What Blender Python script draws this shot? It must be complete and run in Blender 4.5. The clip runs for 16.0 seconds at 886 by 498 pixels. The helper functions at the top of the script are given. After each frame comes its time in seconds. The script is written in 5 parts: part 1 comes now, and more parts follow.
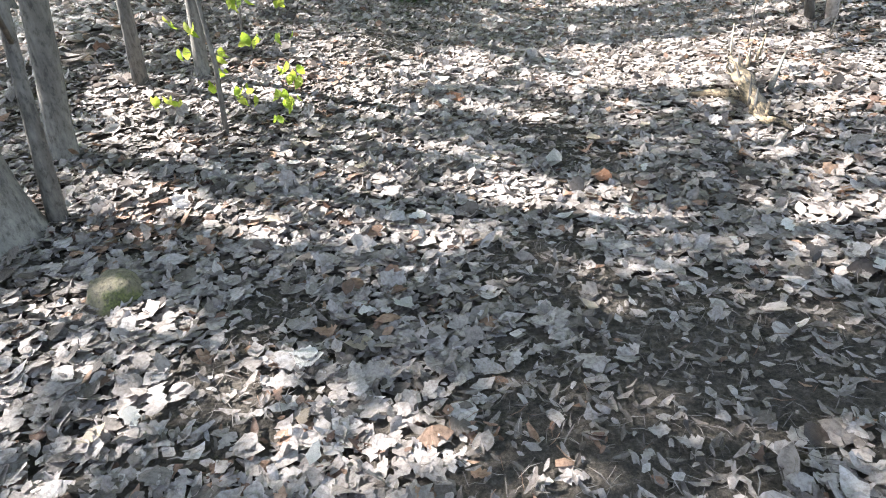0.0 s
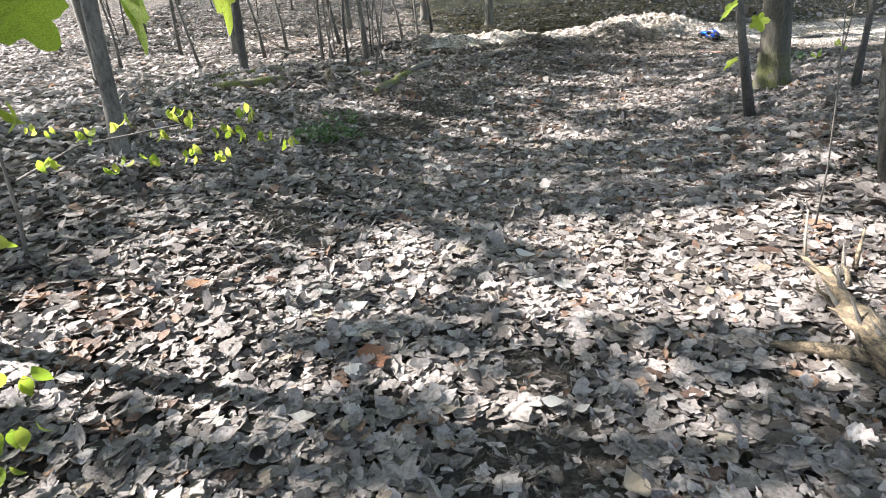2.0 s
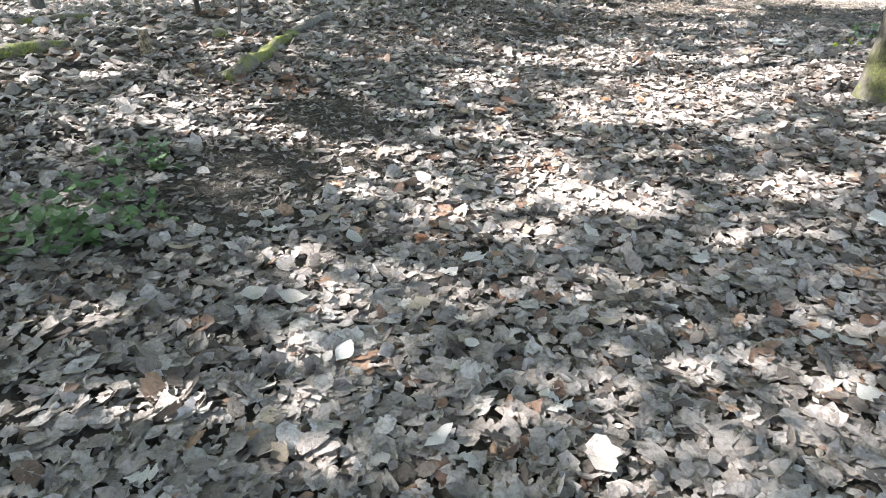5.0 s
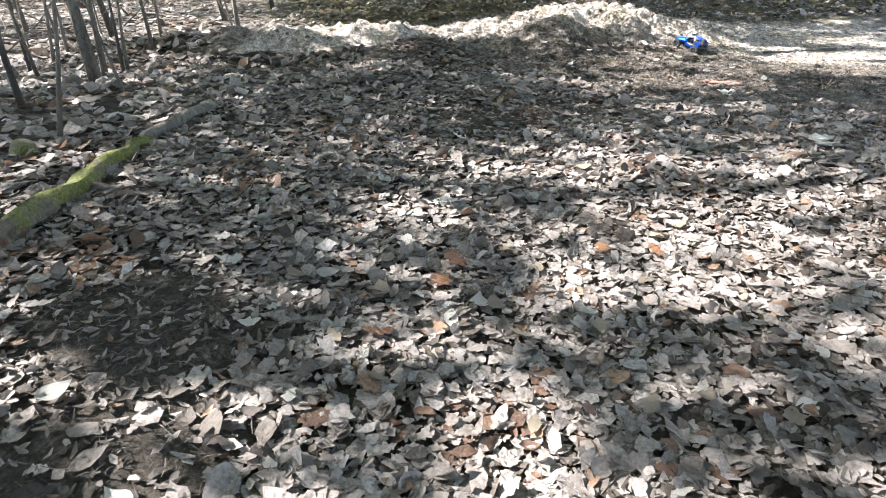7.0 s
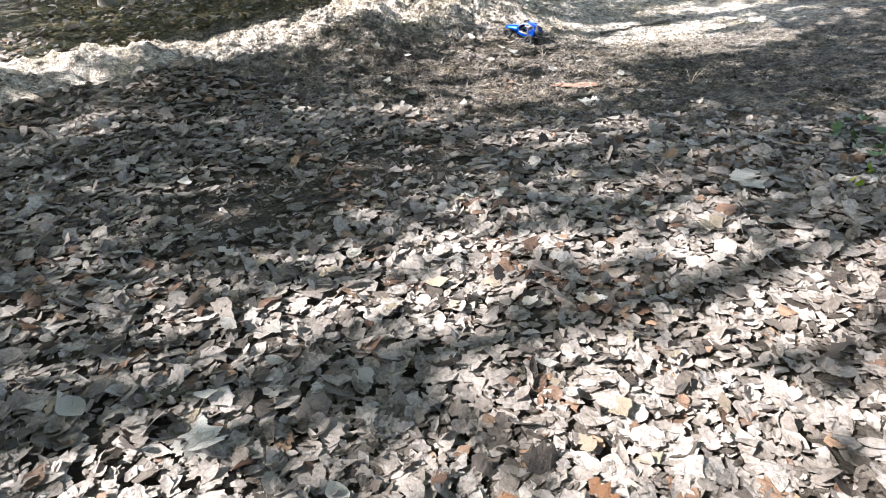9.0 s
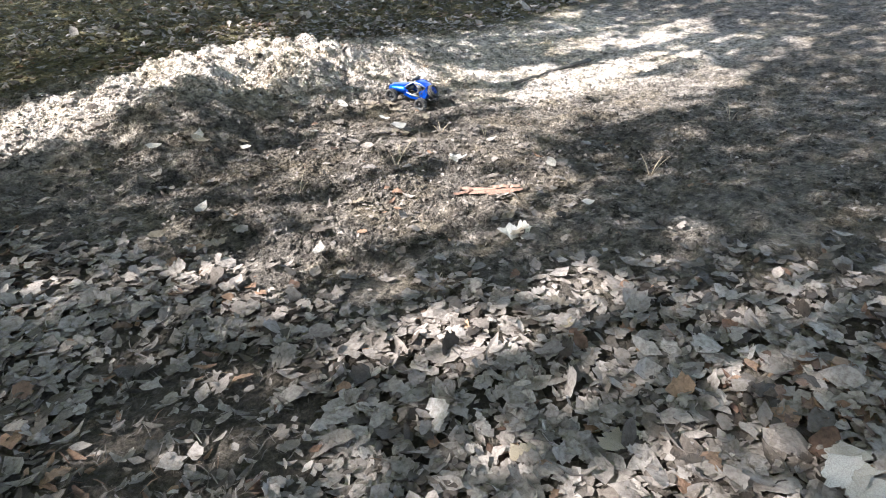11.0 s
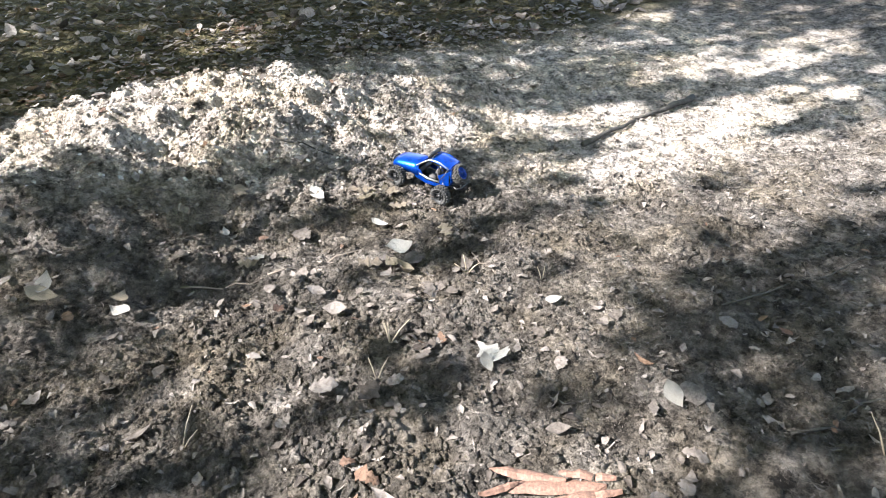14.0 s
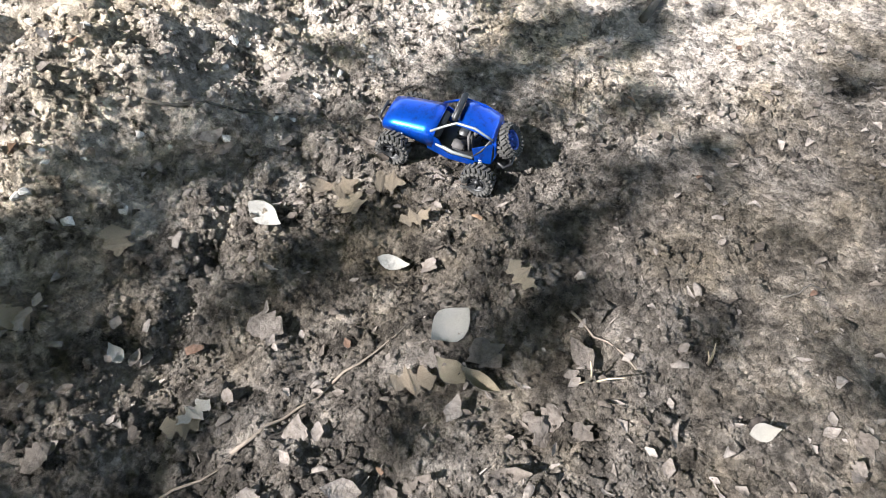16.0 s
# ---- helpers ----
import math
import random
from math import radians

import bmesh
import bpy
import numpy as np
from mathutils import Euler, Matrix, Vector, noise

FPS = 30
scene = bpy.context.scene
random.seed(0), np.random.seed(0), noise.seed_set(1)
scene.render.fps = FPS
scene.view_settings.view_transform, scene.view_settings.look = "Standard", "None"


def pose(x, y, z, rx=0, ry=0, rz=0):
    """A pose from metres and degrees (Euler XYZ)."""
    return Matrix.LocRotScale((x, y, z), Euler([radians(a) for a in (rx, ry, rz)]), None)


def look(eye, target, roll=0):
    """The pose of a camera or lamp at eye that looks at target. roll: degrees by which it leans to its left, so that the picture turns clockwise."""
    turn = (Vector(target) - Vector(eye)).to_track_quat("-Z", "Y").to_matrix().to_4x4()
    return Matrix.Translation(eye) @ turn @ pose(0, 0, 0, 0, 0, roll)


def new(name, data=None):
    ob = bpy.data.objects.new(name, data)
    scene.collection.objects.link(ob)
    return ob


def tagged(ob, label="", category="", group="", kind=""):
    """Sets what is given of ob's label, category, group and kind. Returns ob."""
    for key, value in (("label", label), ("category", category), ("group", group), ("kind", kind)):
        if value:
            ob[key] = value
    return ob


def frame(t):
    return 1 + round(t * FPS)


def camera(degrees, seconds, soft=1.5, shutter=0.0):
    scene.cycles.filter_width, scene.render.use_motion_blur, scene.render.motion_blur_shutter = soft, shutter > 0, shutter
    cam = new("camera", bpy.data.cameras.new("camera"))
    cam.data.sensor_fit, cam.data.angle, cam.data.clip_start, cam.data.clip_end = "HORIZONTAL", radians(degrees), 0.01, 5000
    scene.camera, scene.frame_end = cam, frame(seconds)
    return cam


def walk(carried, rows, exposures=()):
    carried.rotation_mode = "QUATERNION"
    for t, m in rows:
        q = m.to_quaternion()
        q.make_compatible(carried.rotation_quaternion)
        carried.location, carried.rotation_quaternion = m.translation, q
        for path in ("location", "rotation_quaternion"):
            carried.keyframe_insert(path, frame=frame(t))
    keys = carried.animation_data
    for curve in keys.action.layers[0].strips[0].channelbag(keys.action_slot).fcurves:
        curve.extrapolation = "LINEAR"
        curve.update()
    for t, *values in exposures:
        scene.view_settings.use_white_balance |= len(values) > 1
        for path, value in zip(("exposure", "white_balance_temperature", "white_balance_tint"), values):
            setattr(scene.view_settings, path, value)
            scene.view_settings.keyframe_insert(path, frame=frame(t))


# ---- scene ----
cam = camera(71.8, 16.0, 1.0)
PATH = [
    (0, (0.075, -0.011, 1.47), (0.05, 1.694, 0.425), -4.9),
    (0.5, (0.127, 0.569, 1.491), (0.199, 2.337, 0.559), -6.1),
    (1, (0.233, 1.133, 1.511), (0.318, 2.921, 0.619), -2.6),
    (1.5, (0.26, 1.697, 1.548), (0.408, 3.492, 0.679), -3.5),
    (2, (0.369, 2.267, 1.511), (0.506, 4.088, 0.696), -4.6),
    (2.5, (0.426, 2.885, 1.468), (0.537, 4.684, 0.6), -3.5),
    (3, (0.518, 3.485, 1.451), (0.631, 5.255, 0.527), -3.9),
    (3.2, (0.587, 3.716, 1.457), (0.708, 5.494, 0.549), -2.6),
    (5.3, (0.952, 5.982, 1.411), (1.339, 7.646, 0.372), -1.7),
    (5.5, (1.048, 6.158, 1.418), (1.427, 7.857, 0.433), -2.8),
    (6, (1.206, 6.69, 1.387), (1.578, 8.414, 0.443), -1.4),
    (6.5, (1.376, 7.218, 1.41), (1.926, 8.894, 0.469), -1.7),
    (7, (1.597, 7.657, 1.408), (2.084, 9.359, 0.476), -0.9),
    (7.5, (1.757, 8.123, 1.386), (2.372, 9.766, 0.426), -1.5),
    (8, (1.995, 8.508, 1.382), (2.677, 10.092, 0.369), -3.3),
    (8.5, (2.314, 8.903, 1.372), (3.089, 10.46, 0.386), -0.5),
    (9, (2.536, 9.374, 1.375), (3.441, 10.847, 0.37), -3.5),
    (9.5, (2.845, 9.706, 1.371), (3.768, 11.17, 0.37), -4.5),
    (10, (3.159, 10.156, 1.355), (4.169, 11.553, 0.342), -2.6),
    (10.2, (3.32, 10.314, 1.366), (4.446, 11.63, 0.365), -4.2),
    (12.3, (4.833, 11.566, 1.4), (5.896, 13.007, 0.508), -2.7),
    (12.5, (4.956, 11.656, 1.401), (5.955, 13.15, 0.523), -2.4),
    (13, (5.159, 11.901, 1.365), (6.175, 13.318, 0.386), -4.0),
    (13.5, (5.223, 12.164, 1.437), (6.271, 13.524, 0.41), -2.8),
    (14, (5.415, 12.42, 1.412), (6.402, 13.783, 0.332), -3.9),
    (14.5, (5.663, 12.723, 1.451), (6.5, 14.085, 0.249), -4.3),
    (15, (5.79, 13.194, 1.43), (6.808, 14.363, 0.166), -5.2),
    (15.5, (5.959, 13.554, 1.376), (6.962, 14.576, -0.02), -3.8),
    (16, (6.071, 13.939, 1.3), (6.946, 14.746, -0.308), -3.3),
]
EXPOSURES = [(0.0, 3.4), (0.6, 3.25), (1.4, 2.88), (2.5, 2.78), (3.0, 2.4), (3.4, 2.5), (5.2, 3.5), (5.6, 3.45), (6.2, 3.1), (7.0, 3.0), (8.2, 2.95), (9.0, 2.85), (10.0, 2.95), (12.5, 2.92), (13.6, 2.93), (14.4, 2.78), (15.4, 2.6), (16.0, 2.45)]
walk(cam, [(t, look(eye, target, roll)) for t, eye, target, roll in PATH], EXPOSURES)

# ---- light: one sun through the trees, and the open sky ----
SUN_UP, SUN_TURN = 43.0, 162.0          # degrees above the horizon; degrees from +x
to_sun = Vector((math.cos(radians(SUN_UP)) * math.cos(radians(SUN_TURN)),
                 math.cos(radians(SUN_UP)) * math.sin(radians(SUN_TURN)), math.sin(radians(SUN_UP))))
sun_data = bpy.data.lights.new("sun", "SUN")
sun_data.energy, sun_data.angle, sun_data.color = 4.0, radians(0.53), (1.0, 0.985, 0.975)
sun = new("sun", sun_data)
sun.matrix_world = look(to_sun * 40, (0, 0, 0))
world = bpy.data.worlds.new("sky")
scene.world = world
world.use_nodes = True
wn = world.node_tree
sky = wn.nodes.new("ShaderNodeTexSky")
sky.sky_type, sky.sun_disc = "NISHITA", False
sky.sun_elevation, sky.sun_rotation = radians(SUN_UP), math.atan2(to_sun.x, to_sun.y)
hue = wn.nodes.new("ShaderNodeHueSaturation")       # sky light made less blue to tone down the shade
hue.inputs["Saturation"].default_value = 0.82
wn.links.new(sky.outputs[0], hue.inputs["Color"])
wn.links.new(hue.outputs[0], wn.nodes["Background"].inputs[0])
wn.nodes["Background"].inputs[1].default_value = 0.085


# ---- small tools ----
def hashed(ix, iy, seed):
    v = np.sin(ix * 127.1 + iy * 311.7 + seed * 74.7) * 43758.5453
    return v - np.floor(v)


def vnoise(x, y, seed=0):
    """Smooth noise from 0 to 1 with a cell of 1."""
    ix, iy = np.floor(x), np.floor(y)
    fx, fy = x - ix, y - iy
    fx, fy = fx * fx * (3 - 2 * fx), fy * fy * (3 - 2 * fy)
    a, b = hashed(ix, iy, seed), hashed(ix + 1, iy, seed)
    c, d = hashed(ix, iy + 1, seed), hashed(ix + 1, iy + 1, seed)
    return (a + (b - a) * fx) * (1 - fy) + (c + (d - c) * fx) * fy


def fbm(x, y, cell, octaves=3, seed=0):
    """Noise about 0, from -0.5 to 0.5, whose largest lumps are cell wide."""
    total, weight = 0.0, 0.0
    for o in range(octaves):
        k = 2.0 ** o / cell
        total = total + (vnoise(x * k + 31.7 * o, y * k - 17.3 * o, seed + o) - 0.5) / 2 ** o
        weight += 0.5 ** o
    return total / weight


def step(a, b, v):
    u = np.clip((v - a) / (b - a), 0, 1)
    return u * u * (3 - 2 * u)


def part(name, bm, material, parent=None, label="", smooth=True):
    me = bpy.data.meshes.new(name)
    bm.to_mesh(me)
    bm.free()
    me.materials.append(material)
    if smooth:
        me.polygons.foreach_set("use_smooth", [True] * len(me.polygons))
    ob = new(name, me)
    ob.parent = parent
    return tagged(ob, label=label)


def arrays(name, verts, tris, material, attrs=None, smooth=False):
    """One mesh object from arrays of vertices and triangles, with point attributes."""
    me = bpy.data.meshes.new(name)
    n, m = len(verts), len(tris)
    me.vertices.add(n)
    me.vertices.foreach_set("co", np.asarray(verts, np.float32).ravel())
    me.loops.add(m * 3)
    me.loops.foreach_set("vertex_index", np.asarray(tris, np.int32).ravel())
    me.polygons.add(m)
    me.polygons.foreach_set("loop_start", np.arange(0, m * 3, 3, dtype=np.int32))
    me.update(calc_edges=True)
    for key, values in (attrs or {}).items():
        me.attributes.new(key, "FLOAT", "POINT").data.foreach_set("value", np.asarray(values, np.float32))
    me.materials.append(material)
    if smooth:
        me.polygons.foreach_set("use_smooth", np.ones(m, bool))
    return new(name, me)


def empty(name, m, label, category, group="", kind=""):
    ob = new(name)
    ob.empty_display_size = 0.1
    ob.matrix_world = m
    return tagged(ob, label, category, group, kind)


def tube(bm, pts, radii, seg=8, lumps=0.0, seed=0, cap=True):
    """A tapered, slightly lumpy tube along pts."""
    pts = [Vector(p) for p in pts]
    rings, side = [], None
    for i, p in enumerate(pts):
        way = (pts[min(i + 1, len(pts) - 1)] - pts[max(i - 1, 0)]).normalized()
        if side is None:
            side = way.orthogonal().normalized()
        side = (side - way * side.dot(way)).normalized()
        other = way.cross(side)
        ring = []
        for k in range(seg):
            a = 2 * math.pi * k / seg
            r = radii[i] * (1 + lumps * (noise.noise((p * 3 + Vector((math.cos(a), math.sin(a), seed)) * 1.3)) * 1.6))
            ring.append(bm.verts.new(p + (side * math.cos(a) + other * math.sin(a)) * r))
        rings.append(ring)
    for a, b in zip(rings[:-1], rings[1:]):
        for k in range(seg):
            bm.faces.new((a[k], a[(k + 1) % seg], b[(k + 1) % seg], b[k]))
    if cap:
        bm.faces.new(rings[0][::-1])
        bm.faces.new(rings[-1])
    return rings


def box(bm, size, at, bevel=0.0, turn=(0, 0, 0)):
    made = bmesh.ops.create_cube(bm, size=1, matrix=pose(*at, *turn) @ Matrix.Diagonal((*size, 1)))
    if bevel:
        edges = list({e for v in made["verts"] for e in v.link_edges})
        bmesh.ops.bevel(bm, geom=edges, offset=bevel, segments=2, affect="EDGES")


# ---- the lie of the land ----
# swell heights fitted to ground points tracked in the camera's view
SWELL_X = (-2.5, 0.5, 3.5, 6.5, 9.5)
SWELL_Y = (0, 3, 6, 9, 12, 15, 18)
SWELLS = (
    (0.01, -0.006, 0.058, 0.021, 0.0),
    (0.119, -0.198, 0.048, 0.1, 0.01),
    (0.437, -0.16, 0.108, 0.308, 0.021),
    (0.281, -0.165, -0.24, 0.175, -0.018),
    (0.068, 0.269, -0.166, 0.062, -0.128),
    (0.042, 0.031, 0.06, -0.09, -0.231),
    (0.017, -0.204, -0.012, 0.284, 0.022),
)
CREST = ((-0.6, 16.6, 0.25), (1.0, 16.0, 0.33), (2.0, 15.85, 0.35), (3.2, 16.0, 0.22), (4.0, 16.05, 0.13), (4.7, 16.1, 0.13), (5.3, 16.15, 0.2),
         (6.1, 16.05, 0.32), (6.7, 15.95, 0.31), (7.2, 16.05, 0.27), (7.8, 15.8, 0.14), (8.4, 15.45, 0.0))
FURROWS = (((6.57, 15.18), (6.26, 15.02), 0.035, 0.035), ((6.26, 15.02), (6.13, 14.95), 0.03, 0.03))      # scraped into the dirt: from, to, depth, half width
HEAPS = ((3.45, 14.6, 0.27, 0.4), (5.33, 15.3, 0.2, 0.33), (2.9, 13.7, 0.12, 0.45))     # mounds before the bank: x, y, height, spread


def berm(x, y):
    """A low bank of thrown-up soil across the end of the trail."""
    best, amp = np.full(x.shape, 1e9), np.zeros(x.shape)
    for a, b in zip(CREST[:-1], CREST[1:]):
        dx, dy = b[0] - a[0], b[1] - a[1]
        u = np.clip(((x - a[0]) * dx + (y - a[1]) * dy) / (dx * dx + dy * dy), 0, 1)
        r = np.hypot(x - a[0] - u * dx, y - a[1] - u * dy)
        near = r < best
        best, amp = np.where(near, r, best), np.where(near, a[2] + (b[2] - a[2]) * u, amp)
    return amp * np.exp(-best ** 2 / (2 * 0.42 ** 2))


def bare(x, y):
    """1 on the bare dirt of the track, 0 on the leaf litter."""
    f = 0.75 * (x - 5.5) + 0.6 * (y - 12.5) + 0.1 + 0.9 * fbm(x, y, 0.9, 3, 5)
    f = f - 1.6 * step(4.6, 3.2, x) * step(14.6, 15.6, y)
    f = f + 2.6 * step(0.07, 0.13, berm(x, y)) * step(0.2, 1.0, x)
    d = step(-0.3, 0.4, f)
    d = d * (1 - 0.75 * step(16.9, 17.8, y + 0.15 * (x - 6)))
    return d * (1 - step(12.5, 15, x) * step(16.0, 17.5, y))


def scuffed(x, y):
    """Dark humus showing where the litter is worn through on the trail."""
    out = np.zeros_like(x)
    for cx, cy, r in ((0.5, 9.1, 0.5), (0.95, 10.0, 0.5), (0.35, 8.7, 0.35), (0.5, 1.3, 0.55), (1.1, 1.65, 0.55), (0.5, 2.3, 0.35), (1.45, 1.6, 0.45), (0.66, 3.89, 0.25), (0.9, 3.6, 0.25), (1.02, 3.46, 0.2), (0.37, 8.75, 0.35), (-0.3, 6.1, 0.35), (-0.69, 2.0, 0.25),
                      (-0.74, 1.55, 0.3), (0.6, 0.9, 0.5), (0.85, 3.9, 0.22), (0.9, 4.4, 0.2), (3.3, 12.6, 0.5), (4.2, 12.6, 0.5), (1.0, 9.4, 0.4)):
        out = np.maximum(out, step(1.3, 0.5, np.hypot(x - cx, (y - cy) * 0.9) / r + 0.6 * fbm(x, y, 0.3, 3, 9)))
    return out


def land(x, y, fine=True):
    x, y = np.asarray(x, float), np.asarray(y, float)
    z = berm(x, y)
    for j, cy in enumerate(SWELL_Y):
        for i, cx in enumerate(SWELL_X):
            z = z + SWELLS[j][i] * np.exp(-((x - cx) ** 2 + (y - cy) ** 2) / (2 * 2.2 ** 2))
    for cx, cy, high, wide in HEAPS:
        z = z + high * np.exp(-((x - cx) ** 2 + (y - cy) ** 2) / (2 * wide ** 2))
    z = z + 0.035 * fbm(x, y, 0.8, 2, 2)
    z = z + 0.1 * np.clip(np.hypot(x - 3, y - 7) - 27 + 10 * step(3, -3, x), 0, 70)      # far ground raised so that no sky enters the camera's view
    if fine:
        d = bare(x, y)
        b = np.clip(berm(x, y) / 0.2, 0, 1)
        near = step(13, 8, np.hypot(x - 4, y - 8) - 4)
        lumpy = np.maximum(step(7.8, 6.9, x), 0.8 * step(14.9, 15.4, y) * step(9.6, 8.8, x))
        z = z + near * (0.015 + (0.03 + 0.035 * lumpy) * d) * fbm(x, y, 0.16, 3, 3) + near * d * 0.05 * lumpy * fbm(x, y, 0.42, 2, 8)
        z = z + near * b * (0.13 * fbm(x, y, 0.5, 2, 44) + 0.2 * fbm(x, y, 0.2, 4, 4)) + near * d * 0.04 * (0.25 - np.abs(fbm(x, y, 0.1, 3, 6)))
        crumbled = near * d * (0.32 + 0.68 * np.maximum(b, 0.5 * lumpy * step(14.2, 15.0, y)))
        z = z + crumbled * (0.075 * (np.abs(fbm(x, y, 0.15, 2, 46)) * 2 - 0.35) + 0.035 * fbm(x, y, 0.06, 2, 47))
        for (ax, ay), (bx, by), deep, wide in FURROWS:
            dx, dy = bx - ax, by - ay
            u = np.clip(((x - ax) * dx + (y - ay) * dy) / (dx * dx + dy * dy), 0, 1)
            r = np.hypot(x - ax - u * dx, y - ay - u * dy) + 0.05 * fbm(x, y, 0.2, 2, 48)
            z = z - deep * np.exp(-(r / wide) ** 2)
    return z


def ground_z(x, y):
    return float(land(np.array([x]), np.array([y]))[0])


def ground_tilt(x, y):
    e = 0.12
    return Vector((ground_z(x - e, y) - ground_z(x + e, y), ground_z(x, y - e) - ground_z(x, y + e), 2 * e)).normalized()

# ---- materials ----
def nodes_of(name):
    m = bpy.data.materials.new(name)
    m.use_nodes = True
    return m, m.node_tree, m.node_tree.nodes["Principled BSDF"]


def ramp(nt, fac, stops, interpolation="LINEAR"):
    n = nt.nodes.new("ShaderNodeValToRGB")
    n.color_ramp.interpolation = interpolation
    while len(n.color_ramp.elements) < len(stops):
        n.color_ramp.elements.new(0.5)
    for e, (p, c) in zip(n.color_ramp.elements, stops):
        e.position, e.color = p, (*c, 1)
    nt.links.new(fac, n.inputs[0])
    return n.outputs[0]


def noise_tex(nt, scale, detail=4, rough=0.6, stretch=None, coords="Object"):
    tc = nt.nodes.new("ShaderNodeTexCoord")
    n = nt.nodes.new("ShaderNodeTexNoise")
    n.inputs["Scale"].default_value, n.inputs["Detail"].default_value, n.inputs["Roughness"].default_value = scale, detail, rough
    out = tc.outputs[coords]
    if stretch:
        mp = nt.nodes.new("ShaderNodeMapping")
        mp.inputs["Scale"].default_value = stretch
        nt.links.new(out, mp.inputs[0])
        out = mp.outputs[0]
    nt.links.new(out, n.inputs["Vector"])
    return n.outputs["Fac"]


def mix(nt, fac, a, b, how="MIX"):
    n = nt.nodes.new("ShaderNodeMix")
    n.data_type, n.blend_type = "RGBA", how
    for sock, v in ((n.inputs[0], fac), (n.inputs[6], a), (n.inputs[7], b)):
        if isinstance(v, (int, float)):
            sock.default_value = v
        elif isinstance(v, tuple):
            sock.default_value = (*v, 1)
        else:
            nt.links.new(v, sock)
    return n.outputs[2]


def bump(nt, bsdf, height, strength=0.4, distance=0.01):
    n = nt.nodes.new("ShaderNodeBump")
    n.inputs["Strength"].default_value, n.inputs["Distance"].default_value = strength, distance
    nt.links.new(height, n.inputs["Height"])
    nt.links.new(n.outputs[0], bsdf.inputs["Normal"])


def attribute(nt, name):
    n = nt.nodes.new("ShaderNodeAttribute")
    n.attribute_name = name
    return n.outputs["Fac"]


def plain(name, color, rough=0.5, metal=0.0, grain=60.0, amount=0.25, coat=0.0):
    m, nt, b = nodes_of(name)
    f = noise_tex(nt, grain, 5)
    dark = tuple(c * (1 - amount) for c in color)
    light = tuple(min(1, c * (1 + amount)) for c in color)
    nt.links.new(ramp(nt, f, [(0.3, dark), (0.7, light)]), b.inputs["Base Color"])
    b.inputs["Roughness"].default_value, b.inputs["Metallic"].default_value, b.inputs["Coat Weight"].default_value = rough, metal, coat
    return m


def leaf_material(name, stops, passing=0.25, rough=0.55, tone="tone"):
    """Leaf blades: colour from each leaf's own tone, blotches, and light let through the blade."""
    m, nt, b = nodes_of(name)
    t = attribute(nt, tone) if tone else nt.nodes.new("ShaderNodeObjectInfo").outputs["Random"]
    c = ramp(nt, t, stops)
    blotch = ramp(nt, noise_tex(nt, 55, 5, 0.7), [(0.32, (0.5, 0.47, 0.44)), (0.58, (1.0, 1.0, 1.0))])
    c = mix(nt, 1.0, c, blotch, "MULTIPLY")
    nt.links.new(c, b.inputs["Base Color"])
    b.inputs["Roughness"].default_value = rough
    b.inputs["Specular IOR Level"].default_value = 0.35
    bump(nt, b, noise_tex(nt, 60, 5, 0.65), 0.85, 0.012)
    tr = nt.nodes.new("ShaderNodeBsdfTranslucent")
    nt.links.new(c, tr.inputs[0])
    ms = nt.nodes.new("ShaderNodeMixShader")
    ms.inputs[0].default_value = passing
    nt.links.new(b.outputs[0], ms.inputs[1])
    nt.links.new(tr.outputs[0], ms.inputs[2])
    nt.links.new(ms.outputs[0], nt.nodes["Material Output"].inputs[0])
    return m


def bark_material(name, dark, light, scale=14, stretch=(1, 1, 0.18), moss=0.0, foot=0.0, bright=1.0, lo=0.3, hi=0.68):
    m, nt, b = nodes_of(name)
    f = noise_tex(nt, scale, 8, 0.65, stretch)
    c = ramp(nt, f, [(lo, dark), (hi, light)])
    c = mix(nt, ramp(nt, noise_tex(nt, 3.0, 5, 0.6), [(0.42, (0, 0, 0)), (0.62, (0.6, 0.6, 0.6))]), c, tuple(v * 0.55 for v in light))
    if moss:
        grown = ramp(nt, noise_tex(nt, 5.0, 6, 0.7), [(0.62 - moss * 0.3, (0, 0, 0)), (0.72 - moss * 0.3, (1, 1, 1))])
        if foot:
            tc = nt.nodes.new("ShaderNodeTexCoord")
            sep = nt.nodes.new("ShaderNodeSeparateXYZ")
            nt.links.new(tc.outputs["Object"], sep.inputs[0])
            grown = mix(nt, 1.0, grown, ramp(nt, sep.outputs[2], [(foot, (1, 1, 1)), (min(1, foot * 2.2), (0.12, 0.12, 0.12))]), "MULTIPLY")
        c = mix(nt, grown, c,
                ramp(nt, noise_tex(nt, 70, 4), [(0.3, (0.06 * bright, 0.07 * bright, 0.012 * bright)), (0.7, (0.26 * bright, 0.26 * bright, 0.05 * bright))]))
    nt.links.new(c, b.inputs["Base Color"])
    flecks = ramp(nt, noise_tex(nt, scale * 2.6, 6, 0.75, (1, 1, 0.5)), [(0.36, (0.4, 0.38, 0.36)), (0.5, (1, 1, 1)), (0.68, (1.3, 1.3, 1.28))])
    c = mix(nt, 1.0, c, flecks, "MULTIPLY")
    nt.links.new(c, b.inputs["Base Color"])
    b.inputs["Roughness"].default_value = 0.85
    bump(nt, b, f, 0.9, 0.016)
    return m


